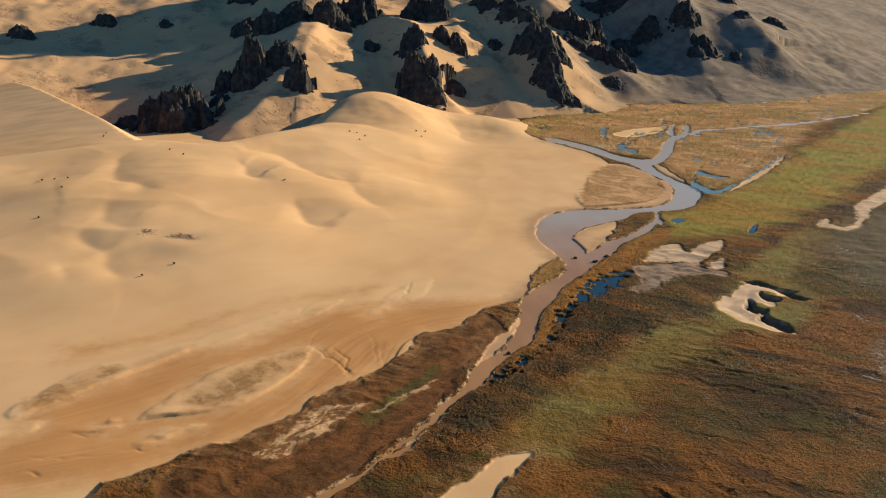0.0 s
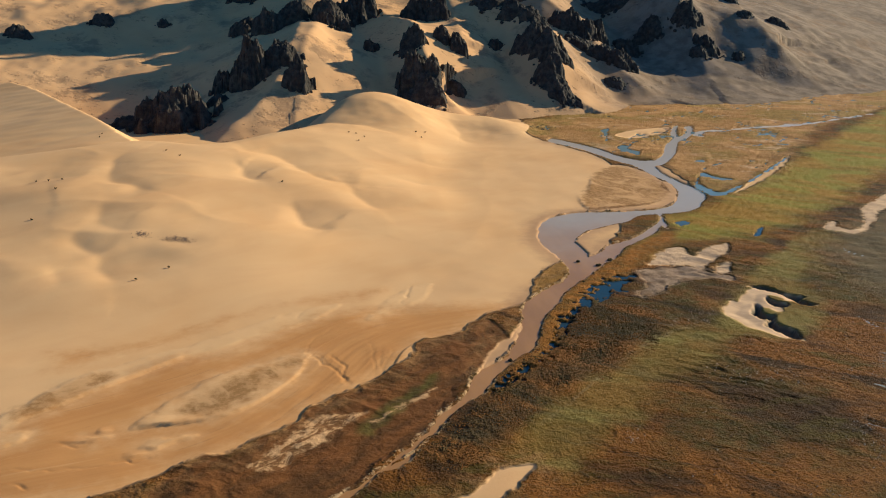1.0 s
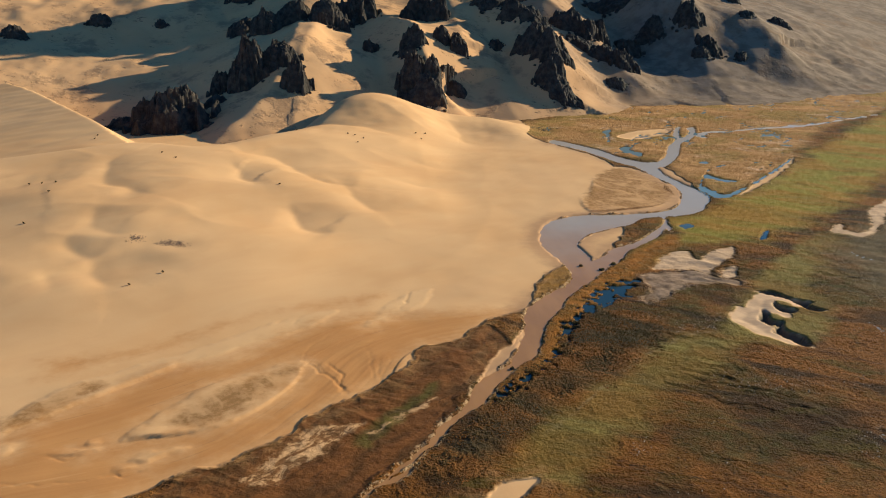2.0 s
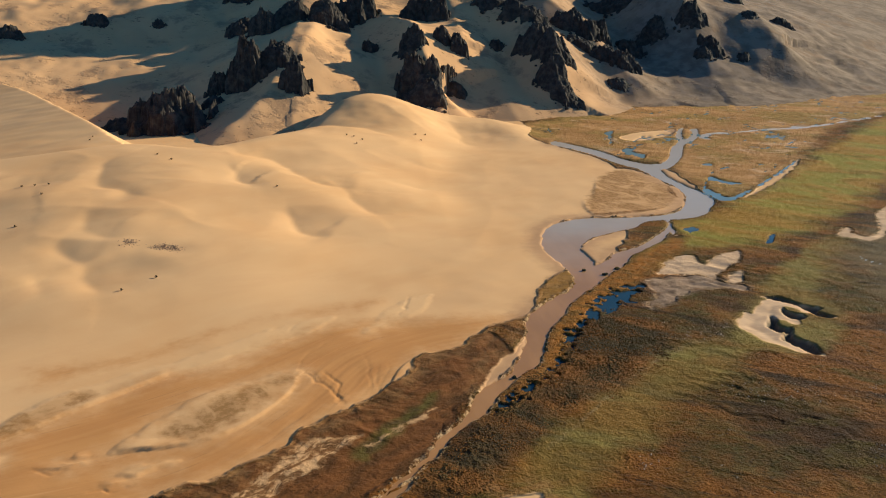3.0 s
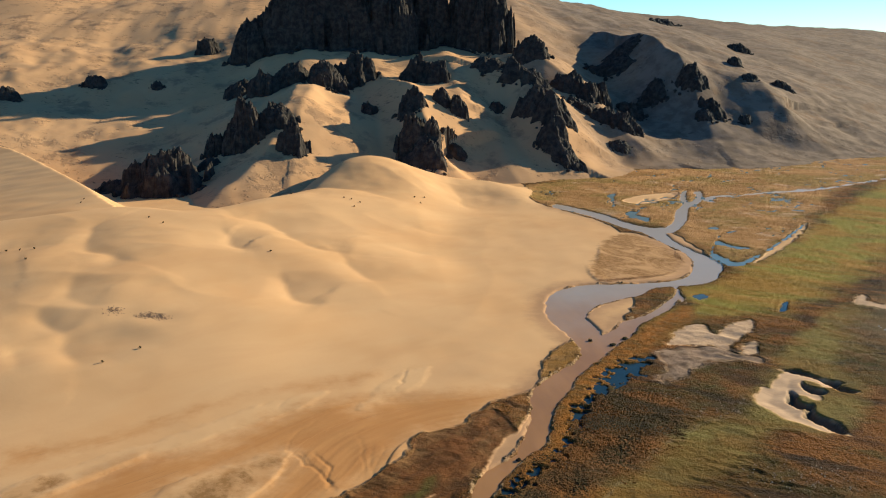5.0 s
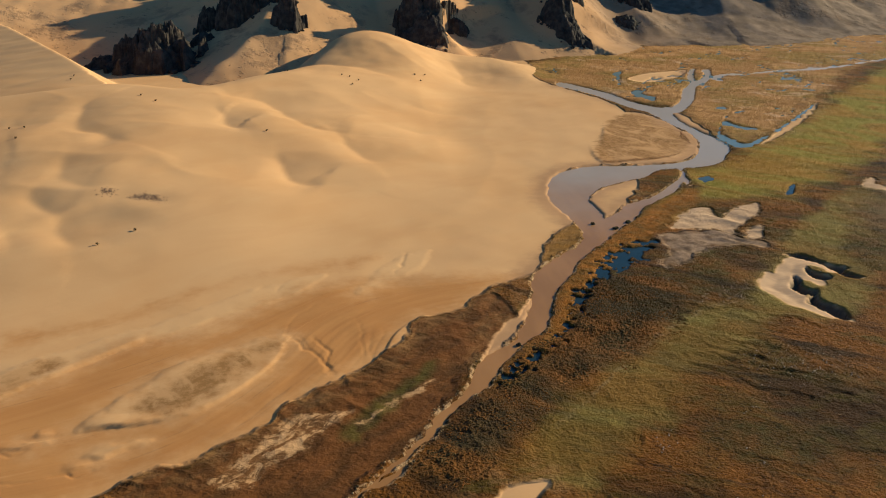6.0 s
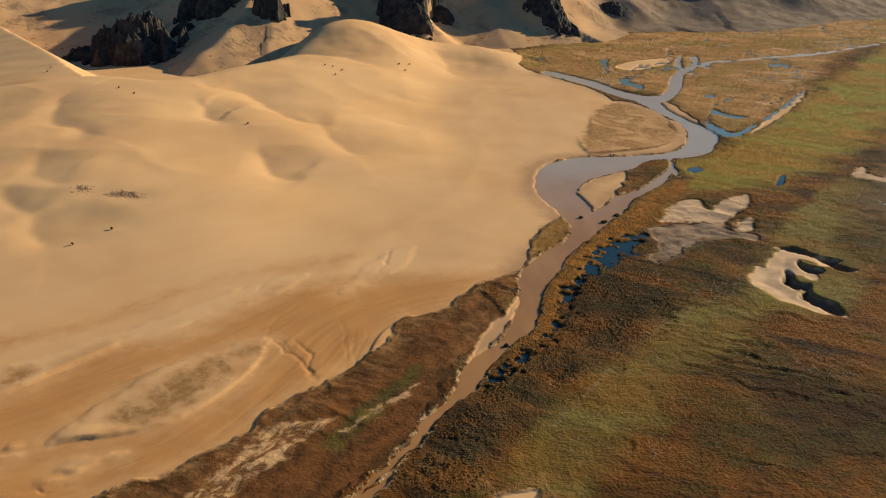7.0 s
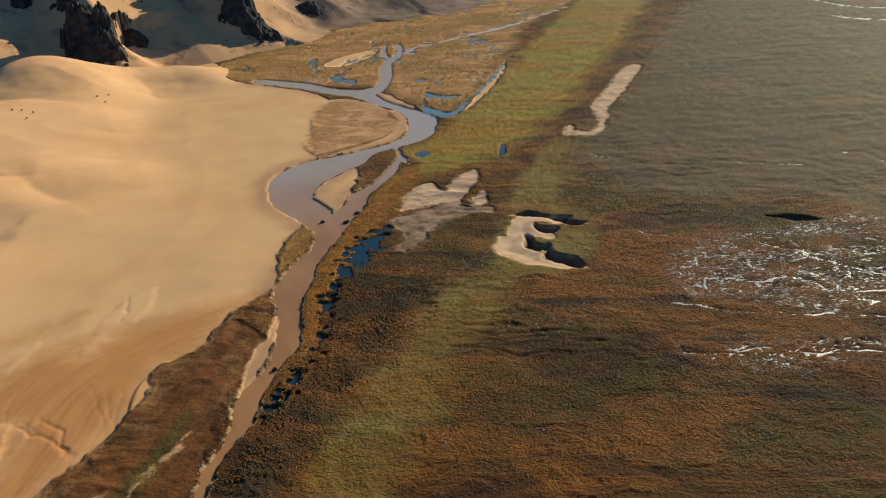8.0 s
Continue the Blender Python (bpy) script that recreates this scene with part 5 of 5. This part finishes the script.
# ---- tussocks of the wet bank, too many to count ----
def clump_mesh(name, spots, material, sides=7):
    """Small rounded clumps, each (x, y, z, radius, height), in one mesh."""
    n = len(spots)
    ang = np.arange(sides) / sides * 2 * np.pi
    rng = np.random.RandomState(4)
    rings = [(1.0, -0.25), (0.86, 0.45), (0.5, 0.88)]
    verts, faces = [], []
    per = sides * len(rings) + 1
    for r, h in rings:
        jag = 1 + 0.28 * (rng.rand(n, sides) - 0.5)
        x = spots[:, 0:1] + spots[:, 3:4] * r * np.cos(ang) * jag
        y = spots[:, 1:2] + spots[:, 3:4] * r * np.sin(ang) * jag
        z = spots[:, 2:3] + spots[:, 4:5] * (h + 0.2 * (rng.rand(n, sides) - 0.5))
        verts.append(np.stack([x, y, z], -1))
    top = np.stack([spots[:, 0], spots[:, 1], spots[:, 2] + spots[:, 4]], -1)[:, None]
    pts = np.concatenate(verts + [top], 1).reshape(-1, 3)
    one = []
    for k in range(len(rings) - 1):
        for j in range(sides):
            a, b = k * sides + j, k * sides + (j + 1) % sides
            one.append((a, b, b + sides, a + sides))
    caps = [((len(rings) - 1) * sides + j, (len(rings) - 1) * sides + (j + 1) % sides, per - 1) for j in range(sides)]
    quads = (np.array(one)[None] + (np.arange(n) * per)[:, None, None]).reshape(-1, 4)
    tris = (np.array(caps)[None] + (np.arange(n) * per)[:, None, None]).reshape(-1, 3)
    mesh = bpy.data.meshes.new(name)
    mesh.from_pydata(pts.tolist(), [], quads.tolist() + tris.tolist())
    mesh.polygons.foreach_set("use_smooth", np.ones(len(mesh.polygons), bool))
    mesh.materials.append(material)
    return new(name, mesh)


def make_tussock(name, low, high, low_tint=(0.05, 0.04, 0.016)):
    n = Nodes(name, 0.9, 0.08)
    pick = n.tree.nodes.new("ShaderNodeNewGeometry").outputs["Random Per Island"]
    c = n.mix(pick, low, high)
    c = n.mix(n.ramp(n.noise(14, 5, 0.6), 0.42, 0.6, 0, 0.85), c, low_tint)
    n.color(n.mix(n.ramp(n.noise(0.35, 3), 0.4, 0.7, 0, 0.6), c, (0.03, 0.02, 0.008)))
    n.bump(n.noise(0.3, 3), 0.15, 0.8)
    return n.mat


def scatter(count, low, high, want, seed):
    """Random spots in a rectangle where want(fields) holds."""
    rng = np.random.RandomState(seed)
    x, y = rng.uniform(low[0], high[0], count), rng.uniform(low[1], high[1], count)
    f = valley_fields(x, y)
    keep = want(x, y, f, rng)
    z = valley_height(x, y, f)
    return x[keep], y[keep], z[keep], rng


tx, ty, tz, rng = scatter(150000, (-40, 85), (110, 270), lambda x, y, f, r: (f["tussock"] + 4.5 * fbm(x / 11, y / 11, 3, 5) > 1.0 + r.uniform(-4, 3, len(x))) & (f["water"] < -2) & (f["pool"] < 0.3), 21)
tr = rng.uniform(0.16, 0.44, len(tx)) * (0.8 + 0.35 * fbm(tx / 14, ty / 14, 2, 8))
tussocks = clump_mesh("tussocks", np.stack([tx, ty, tz - 0.1, tr, tr * rng.uniform(0.55, 0.95, len(tx))], 1), make_tussock("tussock_grass", (0.23, 0.088, 0.016), (0.14, 0.065, 0.015), (0.065, 0.055, 0.022)))
tagged(tussocks, "dense rust-brown grass tussocks on the wet bank", "grass", kind="stuff")


# ---- shrubs, stone patches and turf clods ----
SHRUBS = [(-66.7, 399.4), (-195.5, 400.0), (-189.1, 400.1), (-182.2, 400.3), (-190.6, 525.4), (-190.9, 518.8), (-107.5, 626.3), (-118.4, 610.6), (-137.3, 454.6), (20.8, 565.0), (28.1, 570.1), (-23.5, 533.4), (-18.0, 526.9), (-28.3, 535.6), (-118.4, 266.7), (-107.5, 278.3), (-22.1, 514.7), (-127.7, 443.8), (23.9, 554.1), (-179.1, 336.8), (-179.5, 379.1), (-62.7, 539.5)]
STONE_PATCHES = [(-111.6, 308.5), (-108.2, 309.0), (-104.9, 307.4), (-124.6, 312.3)]
CLODS = [(70.0, 287.2, 0.9), (77.6, 281.1, 1.3), (85.1, 287.9, 1.5), (91.1, 293.5, 1.4), (65.0, 259.3, 0.8), (19.8, 184.1, 0.8)]


def surface(x, y):
    """The height of the land at one spot."""
    return float(dune_height(np.array([float(x)]), np.array([float(y)]))[0])


def blob(bm, x, y, z, r, h, rng, cuts=2):
    made = bmesh.ops.create_icosphere(bm, subdivisions=cuts, radius=1.0)["verts"]
    off = rng.uniform(0, 100)
    for v in made:
        k = 1 + 0.35 * noise.noise(v.co * 2.2 + Vector((off, 0, 0)))
        v.co = Vector((x + v.co.x * r * k, y + v.co.y * r * k, z + v.co.z * h * k))


def part(name, bm, material, parent=None, label=""):
    mesh = bpy.data.meshes.new(name)
    bm.to_mesh(mesh)
    bm.free()
    mesh.materials.append(material)
    ob = new(name, mesh)
    ob.parent = parent
    return tagged(ob, label) if label else ob


MAT_SHRUB = make_tussock("shrub_leaf", (0.05, 0.04, 0.012), (0.03, 0.028, 0.012))
MAT_TURF = make_tussock("turf", (0.12, 0.085, 0.02), (0.07, 0.055, 0.018))
MAT_STONE = Nodes("grey_stone", 0.9, 0.1)
MAT_STONE.color(MAT_STONE.mix(MAT_STONE.noise(0.5, 4), (0.17, 0.105, 0.065), (0.30, 0.19, 0.115)))
MAT_STONE = MAT_STONE.mat
MAT_PALE_STONE = Nodes("pale_stone", 0.85, 0.2)
MAT_PALE_STONE.color(MAT_PALE_STONE.mix(MAT_PALE_STONE.ramp(MAT_PALE_STONE.noise(0.4, 4), 0.35, 0.65), (0.50, 0.39, 0.27), (0.30, 0.22, 0.15)))
MAT_PALE_STONE = MAT_PALE_STONE.mat


def shrub(x, y, seed):
    rng = np.random.RandomState(seed)
    base = new("shrub")
    base.location = (x, y, surface(x, y))
    stems = bmesh.new()
    for k in range(5):
        a = rng.uniform(0, 6.28)
        made = bmesh.ops.create_cone(stems, segments=5, radius1=0.05, radius2=0.02, depth=0.7, cap_ends=True)["verts"]
        bmesh.ops.rotate(stems, verts=made, cent=(0, 0, 0), matrix=Euler((rng.uniform(-0.6, 0.6), rng.uniform(-0.6, 0.6), a)).to_matrix())
        bmesh.ops.translate(stems, verts=made, vec=(0.15 * math.cos(a), 0.15 * math.sin(a), 0.25))
    part("stem", stems, MAT_ROCK, base)
    crown = bmesh.new()
    for k in range(14):
        a, d = rng.uniform(0, 6.28), rng.uniform(0, 0.55)
        blob(crown, d * math.cos(a), d * math.sin(a), rng.uniform(0.25, 0.8), rng.uniform(0.14, 0.3), rng.uniform(0.12, 0.25), rng, 1)
    part("foliage", crown, MAT_SHRUB, base)
    return tagged(base, "small dark desert shrub rooted in dune sand", "shrub", "shrubs on the dunes")


for i, (x, y) in enumerate(SHRUBS):
    shrub(x, y, 300 + i)


def stone_patch(x, y, seed):
    """A low spread of dark stones that the wind has laid bare."""
    rng = np.random.RandomState(seed)
    bm = bmesh.new()
    us, vs = rng.normal(0, 2.0, 130), rng.normal(0, 1.5, 130)
    zs = dune_height(x + us, y + vs) - surface(x, y)
    for u, v, w in zip(us, vs, zs):
        r = rng.uniform(0.08, 0.32)
        blob(bm, u, v, w, r, r * rng.uniform(0.5, 0.9), rng, 1)
    ob = part("stone_patch", bm, MAT_STONE)
    ob.location = (x, y, surface(x, y))
    return tagged(ob, "scatter of dark stones laid bare on dune sand", "stones", "stone patches", "stuff")


for i, (x, y) in enumerate(STONE_PATCHES):
    stone_patch(x, y, 500 + i)


def turf_clod(x, y, r, seed):
    rng = np.random.RandomState(seed)
    base = new("turf_clod")
    base.location = (x, y, WATER_LEVEL)
    soil = bmesh.new()
    blob(soil, 0, 0, 0.1, r, 0.55, rng, 2)
    part("soil", soil, MAT_ROCK, base)
    top = bmesh.new()
    for k in range(12):
        a, d = rng.uniform(0, 6.28), r * 0.7 * math.sqrt(rng.uniform(0, 1))
        blob(top, d * math.cos(a), d * math.sin(a), 0.5, r * 0.35, 0.3, rng, 1)
    part("turf", top, MAT_TURF, base)
    return tagged(base, "fallen grassy turf clod standing in river shallows", "turf", "turf clods in the river")


for i, (x, y, r) in enumerate(CLODS):
    turf_clod(x, y, r, 700 + i)


# ---- sods and pale stones, too many to count ----
bx, by, bz, rng = scatter(90000, (-40, 115), (190, 420), lambda x, y, f, r: (f["water"] > -1.7) & (f["water"] < -0.7) & (f["sand"] < 0.5) & (fbm(x / 7, y / 7, 2, 12) > 0.0), 31)
br = rng.uniform(0.12, 0.32, len(bx))
sods = clump_mesh("bank_sods", np.stack([bx, by, bz, br, br * 0.9], 1), make_tussock("sod", (0.44, 0.29, 0.14), (0.20, 0.12, 0.045)), 6)
tagged(sods, "crumbling pale sods along the river banks", "turf", kind="stuff")
px, py, pz, rng = scatter(12000, (40, 60), (230, 240), lambda x, y, f, r: (f["sand"] < -2) & (f["water"] < -3) & (f["tussock"] < -1) & (f["olive"] < -2) & (fbm(x / 25, y / 25, 2, 18) + r.uniform(-0.3, 0.3, len(x)) > 0.35), 41)
pr = rng.uniform(0.10, 0.32, len(px)) ** 1.2
stones = clump_mesh("pale_stones", np.stack([px, py, pz, pr, pr * 0.8], 1), MAT_PALE_STONE, 6)
tagged(stones, "small pale stones scattered over the moor", "stones", kind="stuff")
